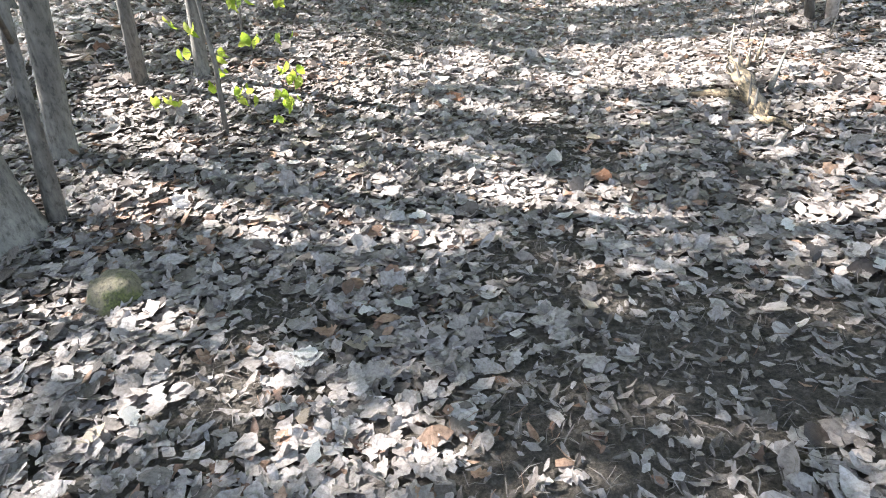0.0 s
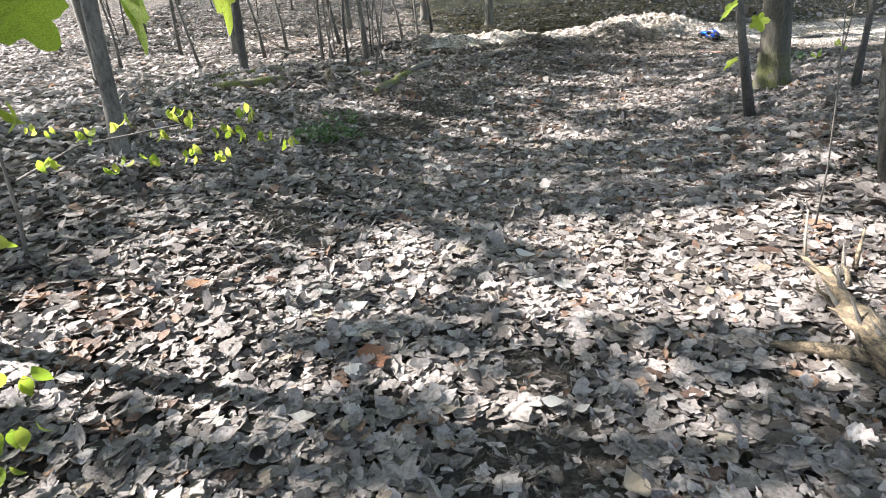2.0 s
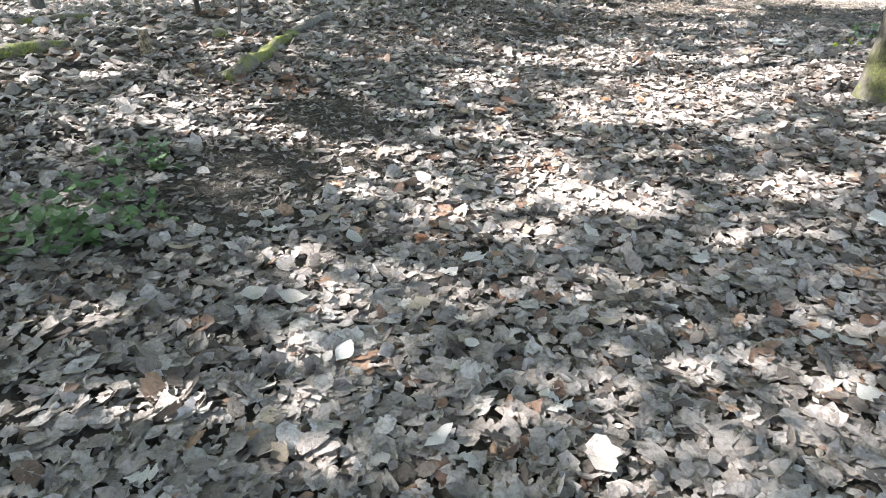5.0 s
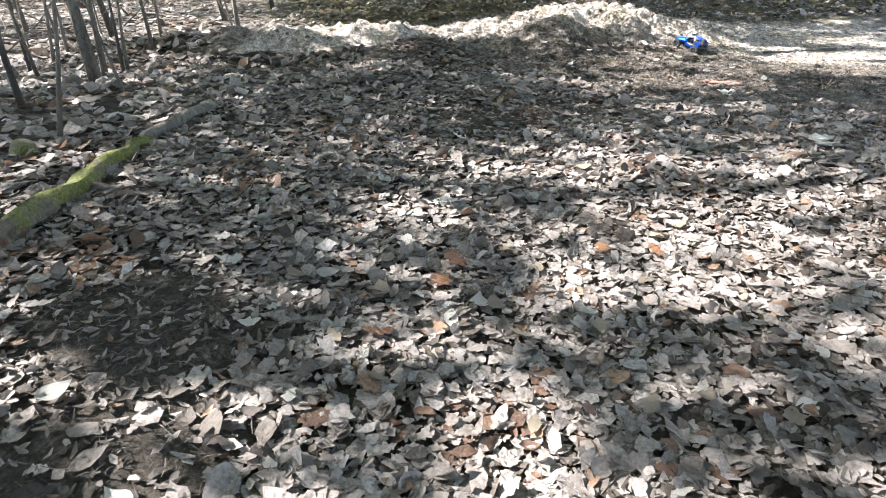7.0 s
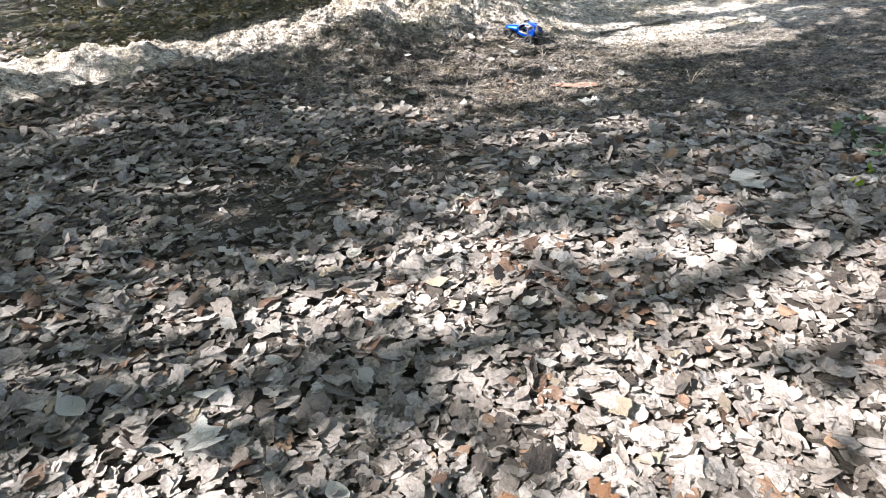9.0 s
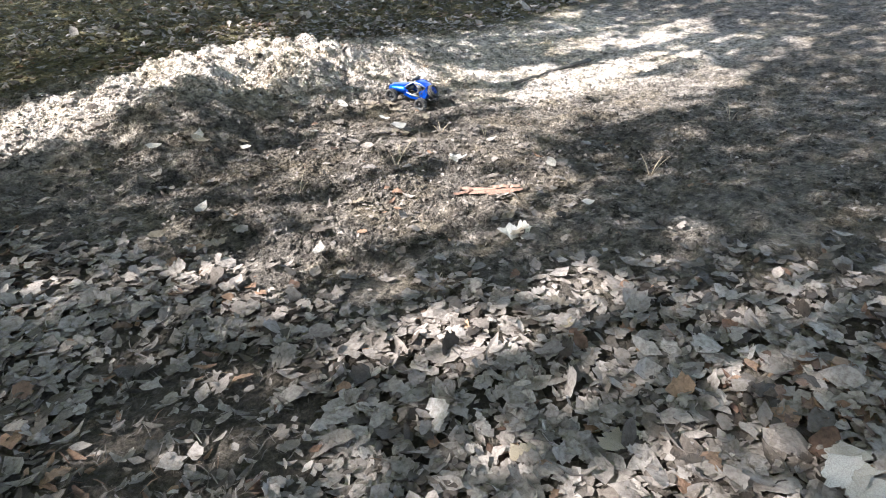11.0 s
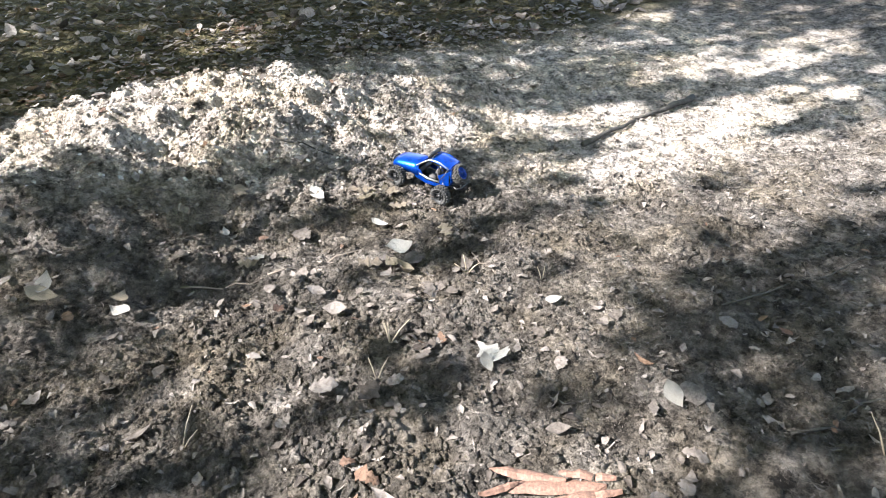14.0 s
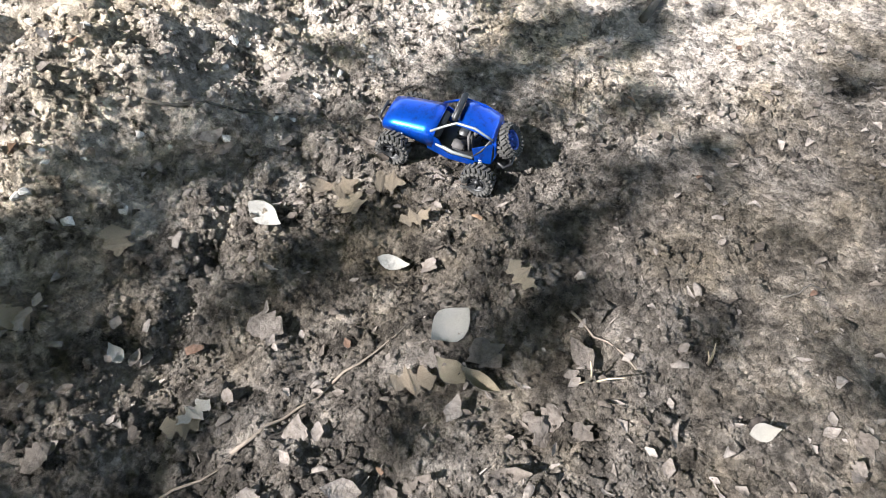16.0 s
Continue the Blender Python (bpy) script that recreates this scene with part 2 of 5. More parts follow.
def soil_material():
    """Humus under the litter, dry pale dirt on the track with sun and pit shade in its colour, a mossy green-brown
    floor beyond the bank.
    """
    m, nt, b = nodes_of("forest_soil")
    humus = ramp(nt, noise_tex(nt, 38, 10, 0.78), [(0.32, (0.028, 0.023, 0.019)), (0.52, (0.1, 0.084, 0.069)), (0.72, (0.23, 0.195, 0.16))])
    litter = nt.nodes.new("ShaderNodeTexVoronoi")
    litter.inputs["Scale"].default_value = 13
    tc = nt.nodes.new("ShaderNodeTexCoord")
    nt.links.new(tc.outputs["Object"], litter.inputs["Vector"])
    sep = nt.nodes.new("ShaderNodeSeparateColor")
    nt.links.new(litter.outputs["Color"], sep.inputs[0])
    flakes = ramp(nt, sep.outputs[0], [(0.0, (0.018, 0.014, 0.011)), (0.45, (0.07, 0.057, 0.046)), (1.0, (0.22, 0.187, 0.158))])
    under = mix(nt, attribute(nt, "flake"), humus, flakes)
    dirt = ramp(nt, noise_tex(nt, 9, 10, 0.72), [(0.32, (0.069, 0.06, 0.053)), (0.5, (0.182, 0.159, 0.141)), (0.7, (0.34, 0.303, 0.275))])
    grit = ramp(nt, noise_tex(nt, 90, 6, 0.85), [(0.34, (0.62, 0.6, 0.58)), (0.52, (1, 1, 1)), (0.7, (1.25, 1.23, 1.2))])
    dirt = mix(nt, 1.0, dirt, grit, "MULTIPLY")
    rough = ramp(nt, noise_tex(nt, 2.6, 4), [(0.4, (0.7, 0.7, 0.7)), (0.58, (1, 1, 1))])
    # shade of pits and cracks put into the dirt colour
    pit_shade = ramp(nt, noise_tex(nt, 13, 12, 0.8), [(0.4, (0.11, 0.102, 0.096)), (0.49, (0.85, 0.85, 0.85)), (0.64, (1.5, 1.48, 1.46))])
    dirt = mix(nt, rough, dirt, mix(nt, 1.0, dirt, pit_shade, "MULTIPLY"))
    crumb = nt.nodes.new("ShaderNodeTexVoronoi")
    crumb.inputs["Scale"].default_value = 48
    warp = nt.nodes.new("ShaderNodeVectorMath")
    warp.operation = "MULTIPLY_ADD"
    wob = nt.nodes.new("ShaderNodeTexNoise")
    wob.inputs["Scale"].default_value = 60
    warp.inputs[1].default_value = (0.02, 0.02, 0.02)
    nt.links.new(tc.outputs["Object"], wob.inputs["Vector"])
    nt.links.new(wob.outputs["Color"], warp.inputs[0])
    nt.links.new(tc.outputs["Object"], warp.inputs[2])
    nt.links.new(warp.outputs[0], crumb.inputs["Vector"])
    apart = nt.nodes.new("ShaderNodeSeparateColor")
    nt.links.new(crumb.outputs["Color"], apart.inputs[0])
    speck = ramp(nt, apart.outputs[0], [(0.0, (0.6, 0.59, 0.58)), (0.3, (0.95, 0.95, 0.95)), (0.85, (1.1, 1.1, 1.1)), (1.0, (1.5, 1.48, 1.46))])
    dirt = mix(nt, 1.0, dirt, speck, "MULTIPLY")
    # pale dry dirt, brightened further to carry strong sun in its colour
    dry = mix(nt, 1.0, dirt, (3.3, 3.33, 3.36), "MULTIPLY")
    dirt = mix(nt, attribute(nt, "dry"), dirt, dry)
    ochre = ramp(nt, noise_tex(nt, 2.2, 5, 0.65), [(0.46, (1, 1, 1)), (0.68, (1.06, 1.0, 0.86))])
    dirt = mix(nt, 1.0, dirt, ochre, "MULTIPLY")
    c = mix(nt, attribute(nt, "dirt"), under, dirt)
    moss = ramp(nt, noise_tex(nt, 16, 8, 0.75), [(0.3, (0.03, 0.028, 0.012)), (0.5, (0.085, 0.075, 0.03)), (0.72, (0.2, 0.16, 0.09))])
    c = mix(nt, attribute(nt, "moss"), c, moss)
    nt.links.new(c, b.inputs["Base Color"])
    b.inputs["Roughness"].default_value = 0.95
    b.inputs["Specular IOR Level"].default_value = 0.15
    relief = nt.nodes.new("ShaderNodeMath")
    relief.operation = "MULTIPLY_ADD"
    relief.inputs[1].default_value = -0.55
    nt.links.new(crumb.outputs["Distance"], relief.inputs[0])
    nt.links.new(noise_tex(nt, 34, 10, 0.85), relief.inputs[2])
    bump(nt, b, relief.outputs[0], 1.0, 0.095)
    return m


SOIL = soil_material()
LITTER = leaf_material("dry_leaves", [(0.0, (0.035, 0.026, 0.021)), (0.15, (0.115, 0.094, 0.08)), (0.4, (0.24, 0.207, 0.187)), (0.7, (0.315, 0.275, 0.252)),
                                      (0.93, (0.42, 0.38, 0.356)), (0.95, (0.09, 0.052, 0.037)), (0.975, (0.18, 0.106, 0.072)), (1.0, (0.29, 0.185, 0.122))])
OLD_LITTER = leaf_material("mouldering_leaves", [(0.0, (0.022, 0.018, 0.009)), (0.25, (0.075, 0.06, 0.03)), (0.6, (0.14, 0.112, 0.06)), (0.93, (0.27, 0.225, 0.15)),
                                                 (0.95, (0.07, 0.04, 0.02)), (1.0, (0.16, 0.09, 0.045))])
GREEN = leaf_material("spring_leaves", [(0.0, (0.26, 0.38, 0.04)), (0.5, (0.38, 0.48, 0.06)), (1.0, (0.55, 0.57, 0.11))], 0.55, 0.45, "")
# leaves of the unseen crowns added to shade the ground
SHADE_CANOPY = leaf_material("shade_canopy_leaves", [(0.0, (0.15, 0.22, 0.05)), (1.0, (0.25, 0.34, 0.1))], 0.42, 0.5)
HERB = leaf_material("herb_leaves", [(0.0, (0.04, 0.075, 0.025)), (1.0, (0.09, 0.15, 0.05))], 0.25, 0.4)
BARK = bark_material("grey_bark", (0.04, 0.033, 0.027), (0.165, 0.145, 0.12))
BARK_DARK = bark_material("dark_bark", (0.02, 0.017, 0.014), (0.085, 0.074, 0.062), 18)
BARK_MOSS = bark_material("mossy_bark", (0.02, 0.017, 0.014), (0.075, 0.062, 0.05), 16, moss=0.75, foot=0.28, bright=0.3)
BARK_PALE = bark_material("pale_bark", (0.08, 0.058, 0.045), (0.29, 0.225, 0.18), 9, (1, 1, 2.2))
STUMP_MOSS = bark_material("mossy_stump", (0.06, 0.05, 0.03), (0.15, 0.12, 0.07), 20, (1, 1, 1), moss=0.4, bright=0.33)
LOG = bark_material("mossy_log", (0.03, 0.024, 0.018), (0.16, 0.13, 0.1), 20, (1, 1, 1), moss=0.62, bright=0.58)
ROTTEN = bark_material("weathered_wood", (0.02, 0.014, 0.009), (0.24, 0.175, 0.105), 46, (1, 0.16, 1), lo=0.42, hi=0.6)
TWIG = plain("dead_twig", (0.125, 0.1, 0.08), 0.8, grain=90)
STRAW = plain("dry_straw", (0.3, 0.245, 0.175), 0.7, grain=90)
RED_BARK = plain("reddish_bark", (0.15, 0.083, 0.06), 0.75, grain=120, amount=0.5)
CLOD = plain("clod_earth", (0.4, 0.37, 0.34), 0.95, grain=45, amount=0.75)

# ---- the ground, one sheet to the horizon ----
def spaced(lo, hi, fine, far):
    mid = np.arange(lo, hi + fine / 2, fine)
    grow = []
    gap, at = fine, 0.0
    while at < far:
        gap *= 1.22
        at += gap
        grow.append(at)
    grow = np.array(grow)
    return np.concatenate([lo - grow[::-1], mid, hi + grow])


gx = spaced(-3.4, 11.0, 0.06, 900)
gy = spaced(-0.4, 18.0, 0.06, 900)
gx = np.concatenate([gx[gx < 4.2], np.arange(4.2, 8.8, 0.018), gx[gx > 8.8]])
gy = np.concatenate([gy[gy < 12.4], np.arange(12.4, 16.7, 0.018), gy[gy > 16.7]])
mx, my = np.meshgrid(gx, gy)
fx, fy = mx.ravel(), my.ravel()
nx, ny = len(gx), len(gy)
iy, ix = np.meshgrid(np.arange(ny - 1), np.arange(nx - 1), indexing="ij")
c0 = (iy * nx + ix).ravel()
tris = np.concatenate([np.stack([c0, c0 + 1, c0 + nx + 1], 1), np.stack([c0, c0 + nx + 1, c0 + nx], 1)])
beyond = step(16.7, 17.6, fy + 0.1 * (fx - 6) + 0.8 * fbm(fx, fy, 1.5, 3, 12)) * step(1.0, 3.5, fx)
# where soil is dry and pale, and where sun's brightness is painted in
def dry_sunlit(x, y):
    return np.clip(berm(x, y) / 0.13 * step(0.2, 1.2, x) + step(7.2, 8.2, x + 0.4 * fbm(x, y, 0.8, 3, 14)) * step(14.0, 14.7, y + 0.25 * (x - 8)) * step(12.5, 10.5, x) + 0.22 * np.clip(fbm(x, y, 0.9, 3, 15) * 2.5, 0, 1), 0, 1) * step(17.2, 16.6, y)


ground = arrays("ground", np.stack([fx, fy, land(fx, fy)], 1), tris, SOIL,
                {"dirt": bare(fx, fy), "dry": dry_sunlit(fx, fy), "moss": np.clip(beyond * 0.9, 0, 1),
                 "flake": np.clip(1 - scuffed(fx, fy), 0, 1) * (0.65 + 0.35 * step(6, 10, np.hypot(fx - 3, fy - 7)))}, True)
tagged(ground, "brown forest soil with a worn dirt track and a low earth bank", "ground", kind="structure")


# ---- dry leaves ----
def blade(outline, fold=0.25, curl=0.3, wave=0.0):
    """A leaf of length 1 from the stalk end along +y: half widths at even steps, folded at the midrib and curled along its length."""
    n = len(outline)
    v, f = [], []
    for i, w in enumerate(outline):
        y = i / (n - 1)
        arch = curl * (y - 0.5) ** 2 * 2 - curl * 0.25
        lift = wave * math.sin(9 * y)
        v += [(-w, y - 0.5, arch + fold * w + lift), (0, y - 0.5, arch), (w, y - 0.5, arch + fold * w - lift)]
    for i in range(n - 1):
        a, b = 3 * i, 3 * i + 3
        for p in ((a, a + 1, b + 1), (a, b + 1, b), (a + 1, a + 2, b + 2), (a + 1, b + 2, b + 1)):
            f.append(p)
    return np.array(v), np.array(f)


def strip(outline, curl=0.3, twist=0.2, wave=0.04, seed=0):
    """A leaf cut as one strip: ragged half widths on either side, curled along its length and twisted."""
    r = random.Random(seed)
    n = len(outline)
    v, f = [], []
    for i, w in enumerate(outline):
        y = i / (n - 1)
        arch = curl * (y - 0.5) ** 2 * 2 - curl * 0.2 + wave * math.sin(7 * y + seed)
        lean = twist * (y - 0.4)
        a, b = w * r.uniform(0.75, 1.2), w * r.uniform(0.75, 1.2)
        bow = 0.06 * math.sin(3 * y + seed)
        v += [(-a + bow, y - 0.5 + r.uniform(-0.02, 0.02), arch + lean * a + 0.25 * a * a), (b + bow, y - 0.5 + r.uniform(-0.02, 0.02), arch - lean * b + 0.25 * b * b)]
        if i:
            k = 2 * i
            f += [(k - 2, k - 1, k + 1), (k - 2, k + 1, k)]
    return np.array(v), np.array(f)


OVATE = (0.015, 0.15, 0.25, 0.29, 0.25, 0.13, 0.01)
OAK = (0.02, 0.09, 0.18, 0.14, 0.24, 0.29, 0.2, 0.3, 0.33, 0.22, 0.27, 0.19, 0.03)
MAPLE = (0.02, 0.22, 0.37, 0.31, 0.46, 0.5, 0.36, 0.4, 0.26, 0.14, 0.02)
NARROW = (0.02, 0.15, 0.13, 0.01)
LEAVES = [strip(OVATE, 0.15, 0.25, 0.02, 1), strip(OVATE, -0.2, -0.3, 0.02, 2), strip(OVATE, 0.35, 0.2, 0.03, 3), strip(OAK, 0.2, 0.25, 0.025, 4), strip(OAK, -0.25, -0.2, 0.03, 5),
          strip(OAK, 0.35, 0.4, 0.04, 6), strip(MAPLE, 0.25, 0.2, 0.03, 7), strip(MAPLE, -0.25, 0.2, 0.04, 8), blade(NARROW, 0.8, 0.6), blade((0.015, 0.24, 0.3, 0.17, 0.01), 0.5, 0.3), strip(OAK, 0.8, -0.5, 0.05, 9)]
SIMPLE = [blade((0.03, 0.3, 0.25, 0.02), 0.3, 0.4), blade((0.03, 0.34, 0.12, 0.26, 0.02), -0.4, -0.6)]


def scatter(shapes, at, size, yaw, tilt, heading, tone):
    """Copies of the shapes as arrays: at (n,3), lengths, turns, tilts and which way they tilt."""
    rng = np.random.default_rng(7)
    pick = rng.integers(0, len(shapes), len(at))
    vs, fs, ts, base = [], [], [], 0
    for k, (v, f) in enumerate(shapes):
        m = np.nonzero(pick == k)[0]
        if not len(m):
            continue
        ca, sa = np.cos(yaw[m])[:, None], np.sin(yaw[m])[:, None]
        p = v[None] * size[m][:, None, None]
        x, y, z = p[..., 0] * ca - p[..., 1] * sa, p[..., 0] * sa + p[..., 1] * ca, p[..., 2]
        ch, sh, ct, st = np.cos(heading[m])[:, None], np.sin(heading[m])[:, None], np.cos(tilt[m])[:, None], np.sin(tilt[m])[:, None]
        along, across = x * ch + y * sh, -x * sh + y * ch
        along, z = along * ct - z * st, along * st + z * ct
        x, y = along * ch - across * sh, along * sh + across * ch
        w = np.stack([x, y, z], -1) + at[m][:, None, :]
        vs.append(w.reshape(-1, 3))
        fs.append((f[None] + (base + np.arange(len(m)) * len(v))[:, None, None]).reshape(-1, 3))
        ts.append(np.repeat(tone[m], len(v)))
        base += len(m) * len(v)
    return np.concatenate(vs), np.concatenate(fs), np.concatenate(ts)


def from_trail(x, y):
    """Distance from the trail's middle line."""
    line = ((0.1, -1.0), (0.6, 4.0), (1.2, 7.0), (2.6, 9.6), (4.4, 11.4), (6.2, 13.6), (7.3, 14.9))
    best = np.full(x.shape, 1e9)
    for a, b in zip(line[:-1], line[1:]):
        dx, dy = b[0] - a[0], b[1] - a[1]
        u = np.clip(((x - a[0]) * dx + (y - a[1]) * dy) / (dx * dx + dy * dy), 0, 1)
        best = np.minimum(best, np.hypot(x - a[0] - u * dx, y - a[1] - u * dy))
    return best


def litter(name, label, lo, hi, per_m2, box_, shapes, length, seed, cover, dull=0.0, material=None):
    rng = np.random.default_rng(seed)
    x0, x1, y0, y1 = box_
    n = int((x1 - x0) * (y1 - y0) * per_m2)
    x, y = rng.uniform(x0, x1, n), rng.uniform(y0, y1, n)
    d = from_trail(x, y)
    keep = (d >= lo) & (d < hi) & (rng.random(n) < cover(x, y))
    x, y = x[keep], y[keep]
    n = len(x)
    size = np.minimum(length * rng.lognormal(0, 0.3, n), length * 1.6) * (1 - 0.25 * bare(x, y))
    tilt = np.abs(rng.normal(0, 0.17, n)) + (rng.random(n) < 0.09) * rng.uniform(0.3, 1.0, n)
    tone = np.where(rng.random(n) < 0.15, rng.uniform(0, 0.25, n), 0.14 + 0.78 * rng.beta(1.9, 2.0, n))
    clump = fbm(x, y, 0.35, 3, 21)
    tone = np.clip(tone + 0.6 * clump, 0.02, 0.94)
    rusty = rng.random(n) < 0.035 + 1.3 * np.clip(fbm(x, y, 0.7, 2, 33) - 0.14, 0, 1)
    tone = np.where(rusty, rng.uniform(0.95, 1, n), tone)
    # dark leaves on the mound, its shade partly put into their tone
    heap = np.exp(-((x - 2.4) / 1.5) ** 2 - ((y - 14.8) / 0.75) ** 2)
    tone = np.where(tone < 0.945, tone * (1 - 0.45 * bare(x, y)) * (1 - 0.6 * heap), tone)
    tone = np.where(tone < 0.945, tone * (1 - dull), tone)
    z = land(x, y) + rng.uniform(0.004, 0.03, n) + 0.25 * np.sin(tilt) * size
    v, f, t = scatter(shapes, np.stack([x, y, z], 1), size, rng.uniform(0, 6.283, n), tilt, rng.uniform(0, 6.283, n), tone)
    return tagged(arrays(name, v, f, material or LITTER, {"tone": t}, True), label, "leaves", kind="stuff")


def cover_litter(x, y):
    d, s = bare(x, y), scuffed(x, y)
    thin = 0.62 + 0.9 * fbm(x, y, 0.6, 3, 40)
    return np.clip((1 - d) ** 1.3 * (1 - 0.94 * s), 0, 1) * np.clip(thin + 0.35, 0.35, 1) * (1 - 0.72 * step(16.8, 17.6, y) * step(1, 3.5, x)) + 0.035 * d * step(7.6, 6.2, x)


def cover_scraps(x, y):
    return np.clip(cover_litter(x, y) + 0.22 * scuffed(x, y) + 0.06 * bare(x, y), 0, 1)


litter("leaf_litter", "thick carpet of dry grey-brown oak, beech and maple leaves", 0, 3.3, 740, (-4.0, 11.0, -0.6, 18.4), LEAVES, 0.081, 1, cover_litter)
litter("leaf_scraps", "broken scraps of dry leaf between the whole ones", 0, 3.3, 700, (-4.0, 11.0, -0.6, 18.4), [blade((0.1, 0.34, 0.06), 0.4, 0.3), blade((0.2, 0.25, 0.1), -0.5, -0.4)], 0.038, 4, cover_scraps)
needle = [blade((0.012, 0.022, 0.008), 0.5, 0.25), blade((0.008, 0.03, 0.012), -0.4, -0.3), blade((0.06, 0.16, 0.04), 0.5, 0.4)]
litter("fine_litter", "short twigs, bud scales and leaf stalks on worn dark humus", 0, 3.0, 900, (-2.0, 5.5, 0.3, 13.5), needle, 0.055, 24, lambda x, y: 0.9 * scuffed(x, y) * (1 - bare(x, y)), 0.45)
litter("leaf_litter", "dry pale fallen leaves under the trees beside the trail", 3.3, 7.5, 130, (-9.0, 15.0, -1.0, 23.0), SIMPLE, 0.12, 2, cover_litter)
litter("leaf_litter", "distant dry leaves on the woodland floor", 7.5, 24, 34, (-22, 30, 4, 38), [blade((0.05, 0.36, 0.05), 0.3, 0.3), blade((0.1, 0.3, 0.15), -0.4, -0.4)], 0.15, 3, cover_litter)
litter("leaf_litter", "dark mouldering leaves and moss beyond the bank", 3.0, 22, 70, (2.5, 20, 16.6, 32), [blade((0.05, 0.36, 0.05), 0.3, 0.3), blade((0.1, 0.3, 0.15), -0.4, -0.4)], 0.095, 13, lambda x, y: 0.85 * step(16.7, 17.4, y) * step(1, 3.5, x), 0.35, OLD_LITTER)
litter("leaf_scraps", "small dark scraps of leaf behind the bank", 0, 8, 320, (3.2, 11.5, 16.5, 19.6), [blade((0.08, 0.34, 0.06), 0.4, 0.3), blade((0.2, 0.25, 0.1), -0.5, -0.4)], 0.05, 14, lambda x, y: 0.9 * step(16.6, 17.2, y + 0.5 * fbm(x, y, 0.6, 2, 90)), 0.4, OLD_LITTER)


# ---- trees ----
# gaps in the added crowns, placed where the camera sees sunlit ground: x, y, half length along the light, half width
START_WIDE = ((-0.95, 4.65, 0.75, 0.45), (-1.9, 4.18, 0.59, 0.37), (2.05, 5.17, 0.64, 0.71), (0.52, 3.07, 0.38, 0.24), (-0.62, 4.88, 0.47, 0.39), (-1.33, 4.23, 0.27, 0.23), (0.26, 5.42, 0.51, 0.38), 
    (1.92, 5.49, 0.53, 0.47), (2.55, 5.24, 0.44, 0.48), (1.77, 4.83, 0.57, 0.32), (-0.84, 5.51, 0.31, 0.3), (0.54, 5.65, 0.34, 0.23), (1.5, 5.3, 0.25, 0.15))
START_OPEN = ((-0.64, 5.45, 0.46, 0.53), (-0.34, 4.38, 0.47, 0.34), (0.63, 4.37, 0.41, 0.23), (2.88, 4.49, 0.46, 0.45), (2.82, 3.83, 0.25, 0.17), (0.04, 5.17, 0.33, 0.33), 
    (-0.9, 4.22, 0.27, 0.18), (1.02, 5.09, 0.36, 0.19), (3.05, 5, 0.28, 0.34), (1.53, 5.83, 0.4, 0.31), (-0.71, 5.09, 0.25, 0.16))
START_HALF = ((-1.57, 3.5, 0.42, 0.25), (-1.76, 3.07, 0.31, 0.17), (-1.3, 1.58, 0.33, 0.23), (0.21, 3.65, 0.25, 0.15), (0.24, 5.93, 0.39, 0.27))
START_THIN = ((0.0, 3.65, 0.6, 0.32), (-0.6, 3.55, 0.6, 0.35), (-1.2, 2.75, 0.7, 0.3), (-0.6, 3.15, 0.6, 0.25), (-1.1, 2.1, 0.5, 0.25), (-1.87, 2.46, 0.25, 0.15), (1.61, 4.27, 0.42, 0.28), (1.4, 4.09, 0.31, 0.21), (-0.17, 4.1, 0.32, 0.23))
MIDDLE_WIDE = ((1.27, 9.15, 0.41, 0.47), (1.21, 8.97, 0.43, 0.29), (2.25, 8.75, 0.34, 0.36), (3.44, 9.91, 0.64, 0.38), (3.64, 10.17, 0.76, 0.59), (3.28, 10.06, 0.4, 0.32), 
    (4.69, 10.38, 0.44, 0.35), (4.81, 10.65, 0.37, 0.29))
MIDDLE_OPEN = ((0.0, 11.95, 0.9, 0.2), (2.27, 9.08, 0.32, 0.41), (2.15, 9.04, 0.32, 0.28), (1.71, 8.65, 0.54, 0.33), (5.04, 10.27, 0.53, 0.48), (0.13, 11.76, 0.6, 0.36), (4.59, 10.53, 0.52, 0.39), 
    (5.4, 12.28, 0.41, 0.37), (4.15, 10.01, 0.39, 0.3), (3.89, 11.32, 0.31, 0.27), (4.36, 10.99, 0.35, 0.28))
MIDDLE_HALF = ((3.88, 10.45, 0.79, 0.78), (2.72, 8.57, 0.29, 0.36), (3.49, 8.28, 0.27, 0.2), (2.79, 10.66, 0.37, 0.32), (2.68, 11.46, 0.25, 0.29), (2.66, 10.94, 0.49, 0.42), 
    (1.55, 11.49, 0.25, 0.25), (2.16, 9.74, 0.36, 0.2), (5.62, 12.18, 0.36, 0.36), (3.8, 11.09, 0.3, 0.32), (3.02, 10.71, 0.25, 0.22), (3.5, 10.42, 0.25, 0.25))
MIDDLE_THIN = ((-0.3, 10.3, 0.9, 0.5), (0.3, 9.9, 0.6, 0.4), (3.44, 11.31, 1.1, 0.62), (4.39, 10.42, 0.59, 0.75), (-1.42, 9.37, 0.57, 0.44), (0.86, 8.2, 0.33, 0.27), (1.45, 11.44, 0.25, 0.29), (1.01, 8.33, 0.25, 0.16), 
    (3.96, 9.56, 0.25, 0.2), (2.77, 11.37, 0.25, 0.22), (3.15, 11.73, 0.32, 0.18), (6.05, 12.75, 0.25, 0.2))
